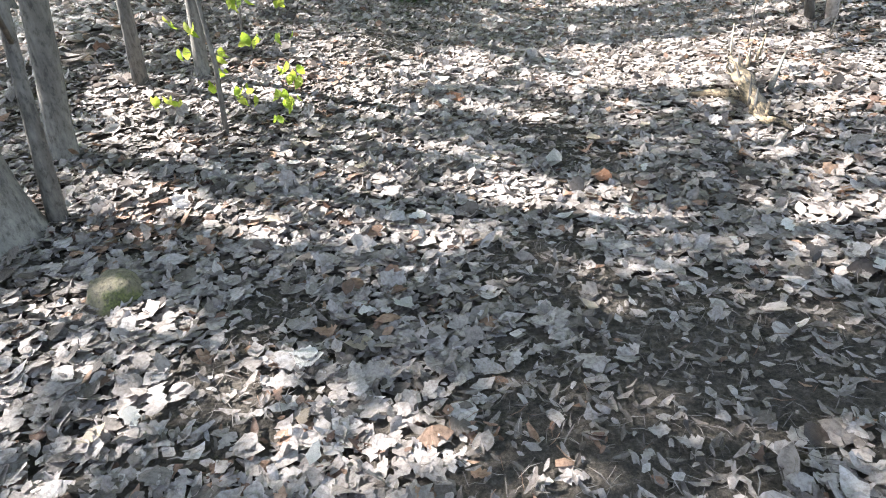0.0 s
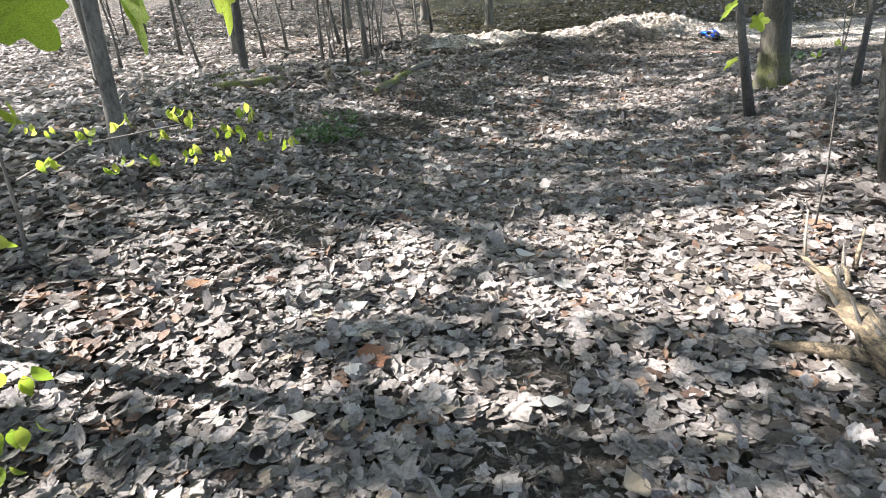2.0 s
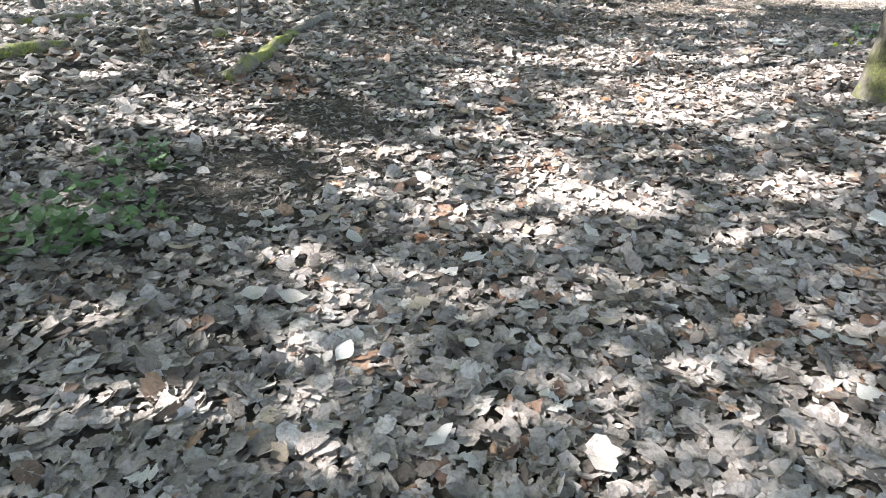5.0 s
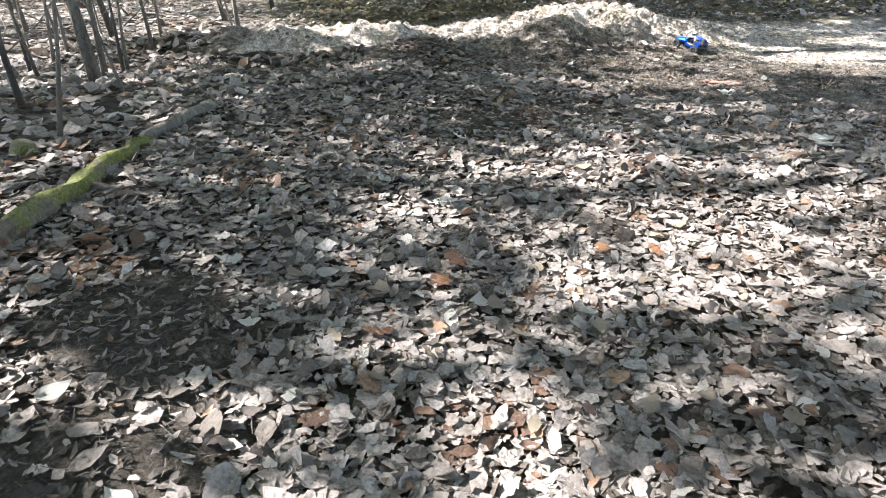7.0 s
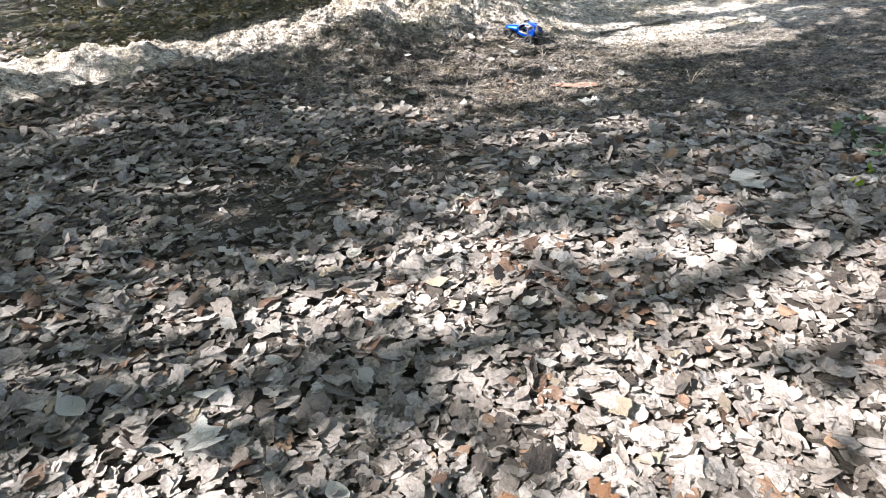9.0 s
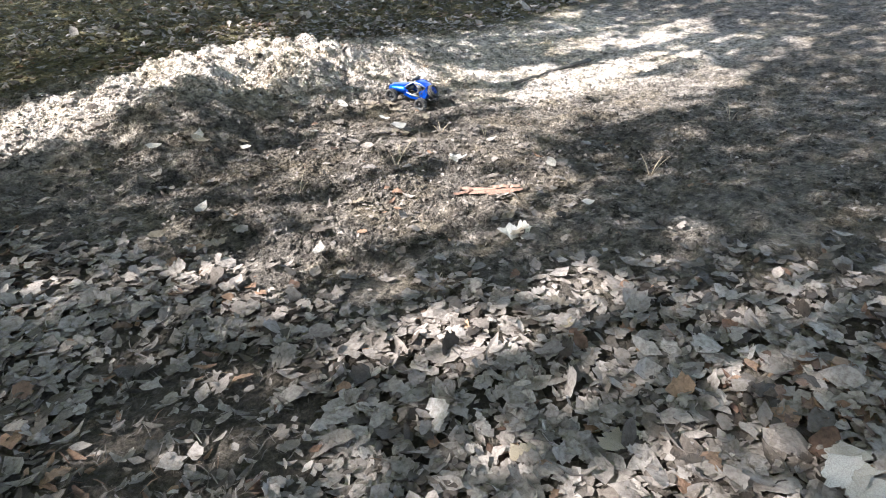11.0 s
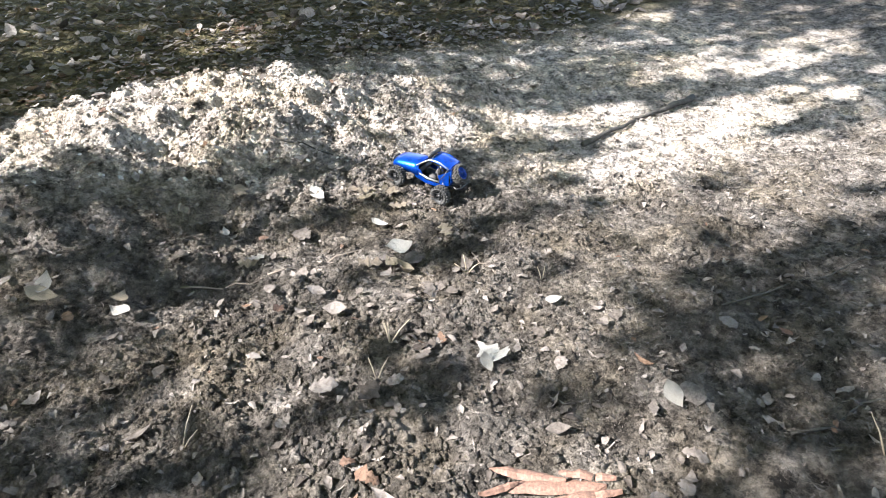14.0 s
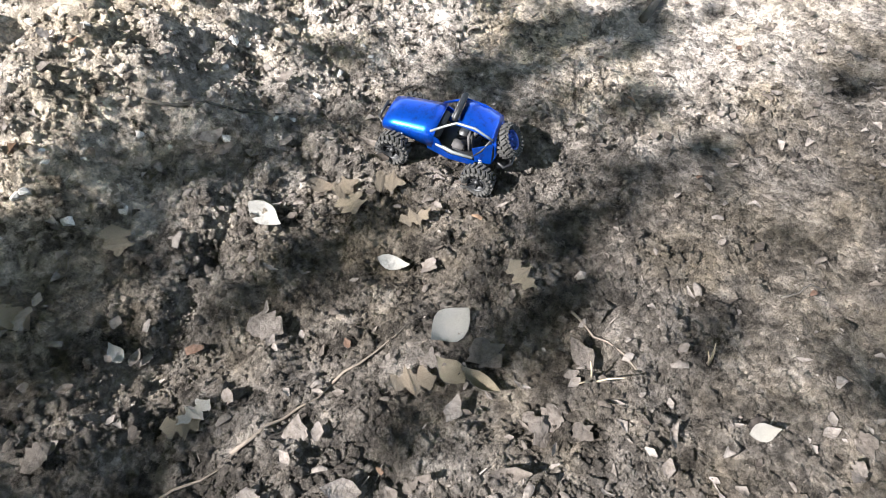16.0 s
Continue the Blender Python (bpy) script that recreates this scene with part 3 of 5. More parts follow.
TRACK_WIDE = ((5.95, 13.3, 0.7, 0.38), (1.8, 16.2, 1.3, 0.4), (10.6, 13.6, 1.2, 0.3), (-3.14, 22.43, 2.55, 1.55), (0.55, 19.28, 1.97, 1.55), (6.16, 15.69, 0.64, 0.22), (8.76, 15.14, 0.95, 0.58), (8.42, 14.07, 0.65, 0.62), (6.89, 15.8, 0.61, 0.28), 
    (9.07, 14.08, 0.72, 0.57), (9.21, 13.69, 0.81, 0.58), (9.48, 15.09, 0.44, 0.35), (9.07, 14.34, 0.57, 0.45), (6.98, 15.55, 0.33, 0.21), (3.9, 15.95, 1.2, 0.32), 
    (5.2, 16.1, 1, 0.25), (4.5, 15.85, 0.8, 0.3), (6.2, 16.08, 0.7, 0.27), (2, 18, 1.8, 0.6), (0.4, 17.4, 1.5, 0.5))
TRACK_OPEN = ((6.65, 14.45, 0.35, 0.18), (5.4, 13.8, 0.5, 0.3), (6.15, 13.35, 0.6, 0.28), (-2.5, 17.4, 1.8, 1.1), (-4.2, 15.6, 1.8, 0.7), (-1.2, 16.7, 1.2, 0.7), (-6.0, 20.0, 2.5, 1.6), (7.91, 14.34, 0.57, 0.27), (5.94, 13.26, 0.3, 0.21), (7.18, 17.95, 0.44, 0.46), (8.2, 14.24, 0.69, 0.39), (10.16, 14.13, 0.91, 0.83), (7.98, 14.69, 0.41, 0.27), 
    (7.36, 15.34, 0.3, 0.21), (7.18, 14.91, 0.35, 0.26), (3, 16.2, 0.8, 0.3), (1.6, 16.3, 1, 0.35))
TRACK_HALF = ((5.6, 13.45, 0.7, 0.35), (7.9, 14.15, 0.8, 0.35), (8.6, 13.9, 0.7, 0.3), (7.7, 15.25, 0.5, 0.22), (-2.87, 18.37, 1.54, 1.55), (5.9, 13.47, 0.52, 0.54), (10.85, 14.8, 1.02, 0.93), (5.85, 13.65, 0.37, 0.21), (6.68, 13.86, 0.54, 0.45), (6.65, 15.05, 0.27, 0.21), 
    (7.82, 15.79, 0.52, 0.34), (6.81, 15.03, 0.31, 0.2), (6.89, 13.99, 0.5, 0.5), (6.19, 13.7, 0.54, 0.36), (5.6, 16.18, 0.32, 0.39), (7.89, 14.2, 0.51, 0.32), 
    (6.68, 14.21, 0.39, 0.28), (6.96, 13.79, 0.43, 0.33), (6.46, 14.02, 0.25, 0.19), (7.05, 14.15, 0.31, 0.25), (6.27, 14.66, 0.25, 0.16), (7.79, 14.54, 0.3, 0.21), 
    (7.04, 13.68, 0.29, 0.22), (7.2, 16.05, 0.5, 0.2))
TRACK_THIN = ((5.6, 15.25, 0.6, 0.22), (7.6, 13.75, 0.7, 0.27), (8.4, 13.5, 0.7, 0.27), (6.0, 15.0, 0.5, 0.2), (5.3, 14.2, 0.6, 0.35), (5.0, 13.6, 0.6, 0.4), (0.05, 14.71, 1.26, 1.23), (0.53, 14.25, 0.63, 0.63), (7.3, 15.52, 0.71, 0.41), (11.01, 16.62, 0.66, 0.4), (5.85, 14.4, 0.42, 0.46), (5.56, 14.16, 0.36, 0.32), 
    (6.53, 14.33, 0.26, 0.22))
CROWN_GAPS = ((START_WIDE, 1), (START_OPEN, 0.9), (START_HALF, 0.8), (START_THIN, 0.66), (MIDDLE_WIDE, 0.89), (MIDDLE_OPEN, 0.8), (MIDDLE_HALF, 0.8), (MIDDLE_THIN, 0.66), (TRACK_WIDE, 1), (TRACK_OPEN, 0.9), (TRACK_HALF, 0.8), (TRACK_THIN, 0.66))


def sunlit(x, y):
    """How far the added shade crowns are open to the sun over a place on the ground, 0 to 1."""
    ax, ay = -math.cos(radians(SUN_TURN)), -math.sin(radians(SUN_TURN))
    warp = 0.55 * fbm(x * 0.6, y * 1.5, 0.45, 3, 51)
    track = step(4.2, 5.2, x) * step(12.2, 13.0, y) * step(15.15, 14.7, y) * step(7.1, 6.7, x - 1.5 * step(13.4, 14.0, y)) * (1 - 0.45 * step(6.4, 6.1, x) * step(14.2, 14.5, y))
    wood = step(13.2, 12.2, y) * step(-0.16, 0.1, fbm(x * 0.55, y * 1.3, 0.8, 3, 57))
    out = 0.1 + (0.42 - 0.12 * step(7.5, 9, y)) * wood + track * np.clip(0.6 + 1.4 * fbm(x * 0.5, y * 1.2, 0.5, 3, 65), 0.42, 0.8)
    out = out + 0.2 * step(3.4, 2.8, y) * step(0.2, -0.4, x)
    out = out * (1 - 0.7 * step(2.5, 2.0, y) * step(0.0, 0.4, x))
    out = out * (1 - 0.55 * step(6.3, 6.8, y) * step(8.9, 8.4, y) * step(-0.2, 0.3, x)) * (1 - 0.4 * step(10.9, 11.4, y) * step(12.9, 12.4, y))
    for gaps, most in CROWN_GAPS:
        for cx, cy, hl, hw in gaps:
            u, v = (x - cx) * ax + (y - cy) * ay, -(x - cx) * ay + (y - cy) * ax
            out = np.maximum(out, most * step(1.18, 0.82, np.hypot(u / hl, v / hw) + warp))
    along_light, over_light = x * ax + y * ay, -x * ay + y * ax
    out = out * (1 - 0.8 * step(7.8, 8.6, x) * step(0.02, -0.08, fbm(along_light * 0.35, over_light * 1.3, 0.42, 3, 61)))
    out = np.clip(out + 1.1 * fbm(along_light * 0.5, over_light * 1.2, 0.28, 2, 66) * step(0.2, 0.5, out) * step(1.0, 0.85, out), 0, 1)
    far = step(5.5, 8, from_trail(x, y))
    streak = step(-0.02, 0.16, fbm(x * 0.5, y * 1.4, 0.9, 3, 60))
    dim = 1 - 0.75 * step(2.5, 4.5, x) * step(15.5, 17, y) * step(26, 23, x)
    dim = dim * (1 - 0.7 * step(10.5, 12, x) * step(13.5, 15, y))
    dim = dim * (1 - 0.6 * step(5.0, 6.5, x) * step(13.0, 11.5, y))
    return np.maximum(out, far * (0.06 + 0.65 * streak) * dim)


TREES = []  # place and the crown cell of each large tree


def tree(x, y, r, height, lean=(0, 0), material=BARK, label="grey-barked tree added to carry the shade crowns", flare=1.5, seed=0, base=0.0, limbs=4):
    """A trunk with root flare, tapering up to limbs; the crown is hung on afterwards."""
    rng = random.Random(seed)
    z0 = ground_z(x, y) - 0.06 + base
    root = empty("tree", pose(x, y, z0), label, "tree", "trees in the wood")
    pts, radii = [], []
    steps = (0, 0.05, 0.12, 0.25, 0.5, 0.9, 1.4, 2.0, 2.8, 3.8, 5.0, 6.5, 9.0, height)
    for h in steps:
        k = h / height
        bend = 0.05 * math.sin(h * 1.7 + seed)
        go = 2.6 * (1 - math.exp(-h / 2.6))
        pts.append((lean[0] * go + bend * k * 2, lean[1] * go - bend * k, h))
        radii.append(r * (1 + (flare - 1) * math.exp(-h * 9)) * (1 - 0.72 * k))
    bm = bmesh.new()
    tube(bm, pts, radii, 14, 0.12, seed)
    part("trunk", bm, material, root)
    for k in range(limbs):
        h = height * rng.uniform(0.5, 0.9)
        a = rng.uniform(0, 6.28)
        p = Vector((lean[0] * 2.4, lean[1] * 2.4, h))
        reach = rng.uniform(1.2, 2.6)
        q = [p + Vector((math.cos(a), math.sin(a), 0.6)) * reach * s + Vector((0, 0, 0.15 * math.sin(5 * s + k))) for s in (0, 0.3, 0.65, 1)]
        bm = bmesh.new()
        tube(bm, q, [r * 0.36, r * 0.26, r * 0.16, r * 0.05], 7, 0.1, k)
        part("limb", bm, material, root)
    TREES.append((x, y, root))
    return root


def stem(x, y, r, height, lean=(0, 0), material=BARK, label="thin bare sapling beside the trail", seed=0, twigs=3):
    """A bare sapling with a few side twigs."""
    rng = random.Random(seed)
    root = empty("sapling", pose(x, y, ground_z(x, y) - 0.04), label, "sapling", "saplings in the wood")
    pts, radii = [], []
    for i in range(8):
        h = height * i / 7
        pts.append((lean[0] * h + 0.03 * math.sin(h * 2.3 + seed), lean[1] * h + 0.03 * math.cos(h * 1.9 + seed * 2), h))
        radii.append(r * (1 - 0.7 * i / 7) * (1.35 if i == 0 else 1))
    bm = bmesh.new()
    tube(bm, pts, radii, 8, 0.1, seed)
    part("trunk", bm, material, root)
    for k in range(twigs):
        h = height * rng.uniform(0.12, 0.8)
        a, l = rng.uniform(0, 6.28), rng.uniform(0.3, 0.9)
        p = Vector((lean[0] * h, lean[1] * h, h))
        bm = bmesh.new()
        tube(bm, [p, p + Vector((math.cos(a), math.sin(a), 0.7)) * l * 0.5, p + Vector((math.cos(a + 0.3), math.sin(a + 0.3), 0.9)) * l], [r * 0.4, r * 0.28, r * 0.1], 6)
        part("branch", bm, material, root)
    return root


# trees along the trail that the walk passes
tree(-2.15, 3.38, 0.072, 14.0, (0.19, 0.1), BARK, "leaning grey-brown tree with a mossy foot", 1.5, 1)
stem(-1.9, 2.75, 0.036, 5.0, (0.13, 0.08), BARK, "leaning thin grey tree beside a larger trunk", 2)
tree(-2.1, 2.56, 0.17, 15.0, (0.05, 0.05), BARK, "stout grey trunk with a flared foot among the leaves", 1.7, 3)
stem(-2.05, 4.47, 0.047, 5.5, (0.09, 0.04), BARK, "leaning thin tree in the leaf litter", 4)
tree(-1.7, 4.68, 0.047, 13.0, (0.11, 0.06), BARK, "slender smooth grey tree in sunlit leaves", 1.3, 5)
tree(-1.74, 7.22, 0.06, 14.0, (0.085, 0.03), BARK, "slender grey tree with a dark collar at its foot", 1.6, 6)
tree(-2.15, 14.3, 0.08, 13.0, (0.08, 0.02), BARK_DARK, "straight dark-barked young tree", 1.3, 7)
tree(3.5, 5.4, 0.047, 15.0, (-0.12, 0.1), BARK_PALE, "pale pinkish-barked birch with dark marks", 1.5, 8)
stem(3.42, 5.6, 0.034, 5.0, (-0.1, 0.08), BARK, "thin grey stem beside the pale birch", 9)
stem(4.05, 8.1, 0.045, 6.0, (-0.2, 0.1), BARK_DARK, "thin dark trunk beside an old mossy tree", 10)
tree(5.0, 9.3, 0.165, 15.0, (-0.06, 0.03), BARK_MOSS, "thick dark tree with moss round its foot", 1.5, 11)
stem(5.2, 8.2, 0.035, 3.5, (0.0, 0.02), BARK_DARK, seed=12)
tree(13.8, 18.1, 0.17, 15.0, (0.0, 0.0), BARK_MOSS, "straight mossy-barked tree beyond the track", 1.4, 13)
tree(15.5, 18.2, 0.27, 15.0, (0.03, 0.02), BARK_DARK, "thick dark double-footed tree beyond the track", 1.6, 14)
tree(10.6, 25.5, 0.18, 15.0, (0.0, 0.0), BARK_DARK, "grey trunk far behind the earth bank", 1.3, 15)
tree(10.9, 32.5, 0.35, 16.0, (0.0, 0.0), BARK_DARK, "thick far-off trunk at the back of the wood", 1.4, 16)
# trees added beside the walk, out of view, to carry crowns that shade it
for k, (x, y, r, h) in enumerate(((-5.6, 3.6, 0.16, 14.0), (-7.6, 9.5, 0.18, 15.0), (-7.0, 11.0, 0.15, 14.0), (-7.6, 14.6, 0.17, 14.5), (-3.6, 1.0, 0.14, 13.5),
                                  (-5.4, 16.05, 0.14, 14.5), (-3.4, 19.8, 0.12, 14.0), (2.2, 26.5, 0.15, 14.5), (-0.6, 25.5, 0.15, 14.5), (3.8, 21.8, 0.13, 14.5), (17.5, 12.5, 0.2, 14.5))):
    tree(x, y, r, h, (0.02 * math.sin(k * 2.1), 0.02 * math.cos(k)), BARK, seed=30 + k)

# saplings beyond the litter, where the log lies
for k, (x, y, r, h, lx, ly) in enumerate((
        (-0.14, 12.87, 0.028, 4.5, 0.03, 0.0), (0.18, 13.95, 0.062, 6.0, -0.07, 0.0), (0.3, 12.03, 0.018, 4.0, 0.17, 0.02), (-2.4, 18.2, 0.05, 5, -0.1, 0.0),
        (-0.6, 19.0, 0.06, 5.5, -0.1, 0.0), (0.42, 13.5, 0.016, 2.2, -0.12, 0.05), 
        (-0.5, 14.6, 0.022, 4.5, -0.04, 0.0), (0.1, 14.7, 0.032, 5.5, 0.02, 0.0)) + ((0.25, 14.85, 0.02, 4.5, -0.03, 0.0), (0.43, 15.7, 0.025, 5.0, -0.08, 0.0),
        (-2.1, 20.0, 0.05, 5.0, -0.05, 0.0), (-3.6, 16.8, 0.04, 4.5, -0.12, 0.0), (-0.75, 15.2, 0.02, 4.2, 0.06, 0.0),
        (-5.0, 20.5, 0.06, 6.0, 0.0, 0.0), (-7.5, 25.5, 0.09, 7.0, 0.0, 0.0), (1.1, 20.4, 0.05, 5.0, -0.2, 0.0), (2.0, 21.5, 0.05, 5.0, -0.1, 0.0))):
    stem(x, y, r * 0.75, h, (lx, ly), BARK if k % 4 else BARK_DARK, ("thin leaning sapling in the undergrowth", "slim grey sapling among fallen leaves", "bare dark sapling among fallen leaves")[k % 3], 60 + k, 4)
rng = random.Random(5)
for k in range(26):
    x, y = rng.uniform(-12, 2.5), rng.uniform(17.5, 34)
    stem(x, y, rng.uniform(0.012, 0.04), rng.uniform(3.5, 6), (rng.uniform(-0.12, 0.08), 0), rng.choice((BARK, BARK_DARK, BARK)), "thin sapling at the back of the wood", 100 + k, 2)
for k in range(9):
    x, y = rng.uniform(-1.6, 1.4), rng.uniform(14.4, 17.0)
    stem(x, y, rng.uniform(0.008, 0.022), rng.uniform(1.5, 3), (rng.uniform(-0.2, 0.2), rng.uniform(-0.1, 0.1)), rng.choice((BARK, TWIG)), "thin brush stem in a thicket", 160 + k, 3)
for k in range(14):
    x, y = rng.uniform(5.5, 9.0), rng.uniform(6.5, 10.0)
    stem(x, y, rng.uniform(0.008, 0.02), rng.uniform(1.2, 2.5), (rng.uniform(-0.2, 0.2), 0), TWIG, "thin brush stem beside the dark tree", 180 + k, 2)

# the crowns: unseen leaf sprays added between the sun and the ground to shape its shade, each hung on the nearest tree
rng = np.random.default_rng(11)
n = 290000
px, py, pz = rng.uniform(-9, 22, n), rng.uniform(-4, 38, n), rng.uniform(6.0, 11.0, n)
keep = (rng.random(n) > sunlit(px, py)) & (rng.random(n) < np.where(from_trail(px, py) < 6.5, 1.0, np.where((px > 2) & (py > 14), 0.85, 0.4)))
px, py, pz = px[keep], py[keep], pz[keep]
rise = pz - land(px, py, False)
cx, cy = px + to_sun.x / to_sun.z * rise, py + to_sun.y / to_sun.z * rise
owner = np.argmin(np.stack([(cx - t[0]) ** 2 + (cy - t[1]) ** 2 for t in TREES]), 0)
spray = [(np.array([(0, -0.5, 0), (0.3, -0.05, 0.06), (0.1, 0.5, 0), (-0.34, 0.08, 0.05)]), np.array([(0, 1, 2), (0, 2, 3)])),
         (np.array([(0, -0.5, 0), (0.36, 0.1, -0.06), (0, 0.5, 0), (-0.3, -0.1, 0.07)]), np.array([(0, 1, 2), (0, 2, 3)]))]
for k, (tx, ty, root) in enumerate(TREES):
    m = owner == k
    c = int(m.sum())
    if c < 20:
        continue
    at = np.stack([cx[m], cy[m], pz[m]], 1) - np.array(root.matrix_world.translation)
    v, f, t = scatter(spray, at, rng.uniform(0.12, 0.28, c), rng.uniform(0, 6.28, c), rng.uniform(0, 1.1, c), rng.uniform(0, 6.28, c), rng.random(c))
    arrays("crown", v, f, SHADE_CANOPY, {"tone": t}).parent = root


# ---- wood on the ground ----
def laid(name, pts, radii, material, label, category, seg=8, lumps=0.15, seed=0, sink=0.3):
    """A branch or log lying along pts (x, y, height over the ground), half sunk in the leaves. Returns the thing."""
    way = [Vector((x, y, ground_z(x, y) + h + radii[i] * (1 - sink))) for i, (x, y, h) in enumerate(pts)]
    root = empty(name, Matrix.Translation(way[0]), label, category)
    bm = bmesh.new()
    tube(bm, [p - way[0] for p in way], radii, seg, lumps, seed)
    part("stem", bm, material, root)
    return root, way


def along(a, b, n, wob=0.0, seed=0):
    r = random.Random(seed)
    return [(a[0] + (b[0] - a[0]) * i / (n - 1) + r.uniform(-wob, wob), a[1] + (b[1] - a[1]) * i / (n - 1) + r.uniform(-wob, wob), 0.0) for i in range(n)]


log_root, way = laid("fallen_log", along((0.27, 10.55), (0.82, 12.0), 12, 0.03, 1), [0.055, 0.066, 0.06, 0.066, 0.06, 0.05, 0.058, 0.054, 0.048, 0.05, 0.045, 0.036], LOG,
                     "rotting fallen log covered in yellow-green moss", "log", 16, 0.55, 3, 0.35)
bm = bmesh.new()
tube(bm, [Vector((0.8, 11.98, ground_z(0.8, 11.98) + 0.05)) - way[0], Vector((1.0, 12.36, ground_z(1.0, 12.36) + 0.05)) - way[0], Vector((1.19, 12.75, ground_z(1.19, 12.75) + 0.05)) - way[0]],
     [0.042, 0.044, 0.036], 10, 0.4, 5)
part("broken_end", bm, BARK, log_root, "bare grey broken end of the log")
laid("fallen_log", along((-1.9, 10.9), (-0.95, 11.3), 6, 0.02, 2), [0.05, 0.06, 0.06, 0.06, 0.055, 0.04], LOG, "short mossy log half buried in leaves", "log", 12, 0.3, 8)
laid("fallen_log", along((-2.3, 12.5), (-1.2, 12.9), 6, 0.02, 4), [0.04, 0.05, 0.05, 0.05, 0.05, 0.03], LOG, "mossy log lying under the saplings", "log", 12, 0.3, 9)
laid("fallen_branch", along((-3.6, 8.6), (-1.9, 10.3), 8, 0.05, 6), [0.03, 0.03, 0.028, 0.026, 0.024, 0.02, 0.018, 0.01], BARK_DARK, "dark fallen branch in the litter", "branch")
# broken stub of a young tree
for x, y, r, h, lab in ((-0.36, 11.12, 0.045, 0.2, "splintered brown stub of a broken sapling"), (0.16, 11.8, 0.07, 0.07, "low dark mossy stub near the log")):
    bm = bmesh.new()
    tube(bm, [(0, 0, -0.05), (0, 0, 0.02), (0.01, 0, h * 0.6), (0.02, 0, h)], [r * 1.4, r * 1.1, r, r * 0.8], 10, 0.35, x)
    ob = part("stump", bm, LOG if "moss" in lab else ROTTEN)
    ob.matrix_world = pose(x, y, ground_z(x, y))
    tagged(ob, lab, "stump")
# mossy stump beside the start of the trail
bm = bmesh.new()
rings = tube(bm, [(0, 0, -0.06), (0, 0, 0.0), (0, 0, 0.05), (0.01, 0, 0.09), (0.01, 0, 0.11), (0.01, 0, 0.12)], [0.17, 0.14, 0.12, 0.11, 0.085, 0.03], 18, 0.3, 2)
ob = part("stump", bm, STUMP_MOSS)
ob.matrix_world = pose(-1.36, 2.16, ground_z(-1.36, 2.16)) @ Matrix.Scale(0.85, 4)
tagged(ob, "low stump under bright olive moss", "stump")

# weathered root stock beside the trail, with arms and splinters
rx, ry = 2.2, 4.1
root = empty("dead_root", pose(rx, ry, ground_z(rx, ry)), "weathered yellow-brown tree root with broken arms", "root")


def arm(name, pts, radii, material=ROTTEN, lumps=0.35, seed=0, label=""):
    bm = bmesh.new()
    tube(bm, [(x - rx, y - ry, ground_z(x, y) - ground_z(rx, ry) + z) for x, y, z in pts], radii, 10, lumps, seed)
    return part(name, bm, material, root, label)


def ragged(pts, radii, n=14, wob=0.012, seed=0):
    """Finer points and radii along a line, unevenly thick."""
    rr = random.Random(seed)
    p, r = [], []
    for i in range(n):
        u = i / (n - 1) * (len(pts) - 1)
        k = min(int(u), len(pts) - 2)
        q = Vector(pts[k]).lerp(Vector(pts[k + 1]), u - k) + Vector((rr.uniform(-wob, wob), 0, rr.uniform(-wob, wob) * 0.6))
        p.append(tuple(q))
        r.append((radii[k] + (radii[k + 1] - radii[k]) * (u - k)) * rr.uniform(0.82, 1.18))
    return p, r


p, r = ragged(((2.12, 3.62, 0.0), (2.14, 3.8, 0.03), (2.19, 4.05, 0.06), (2.26, 4.3, 0.07), (2.35, 4.55, 0.05)), (0.03, 0.052, 0.066, 0.062, 0.04), 18, 0.012, 1)
arm("stock", p, r, ROTTEN, 0.55, 1, "split and weathered pale brown root stock")
p, r = ragged(((2.34, 4.5, 0.06), (2.4, 4.72, 0.07), (2.44, 4.95, 0.06)), (0.036, 0.028, 0.012), 10, 0.012, 2)
arm("arm", p, r, ROTTEN, 0.55, 2)
p, r = ragged(((2.22, 4.08, 0.04), (2.1, 4.18, 0.05), (2.0, 4.28, 0.04), (1.9, 4.36, 0.03)), (0.04, 0.036, 0.028, 0.008), 12, 0.01, 3)
arm("arm", p, r, ROTTEN, 0.5, 3)
for k in range(11):      # splinters along the broken edges
    a = 0.57 * k
    x, y = 2.15 + 0.03 * k * k / 10 + 0.04 * math.sin(5.1 * k), 3.7 + 0.1 * k
    arm("splinter", ((x, y, 0.06), (x + 0.03 * math.cos(a), y + 0.05, 0.12), (x + 0.06 * math.cos(a), y + 0.1, 0.13 + 0.05 * (k % 3))), (0.013, 0.009, 0.002), (ROTTEN, BARK, BARK_DARK)[k % 3], 0.4, 40 + k)
arm("arm", ((2.36, 4.1, 0.06), (2.5, 4.3, 0.12), (2.6, 4.42, 0.2)), (0.022, 0.015, 0.006), BARK, 0.3, 4)
arm("splinter", ((2.46, 4.95, 0.04), (2.45, 4.97, 0.15), (2.46, 5.0, 0.3)), (0.009, 0.007, 0.004), STRAW, 0.1)
arm("splinter", ((2.56, 4.74, 0.06), (2.6, 4.78, 0.14), (2.64, 4.82, 0.22)), (0.014, 0.01, 0.004), ROTTEN, 0.1)
arm("splinter", ((2.3, 4.5, 0.05), (2.26, 4.58, 0.1), (2.3, 4.66, 0.12)), (0.01, 0.008, 0.003), ROTTEN, 0.1)
arm("splinter", ((2.15, 3.68, 0.04), (2.2, 3.6, 0.05), (2.22, 3.5, 0.03)), (0.02, 0.018, 0.006), ROTTEN, 0.4, 3)

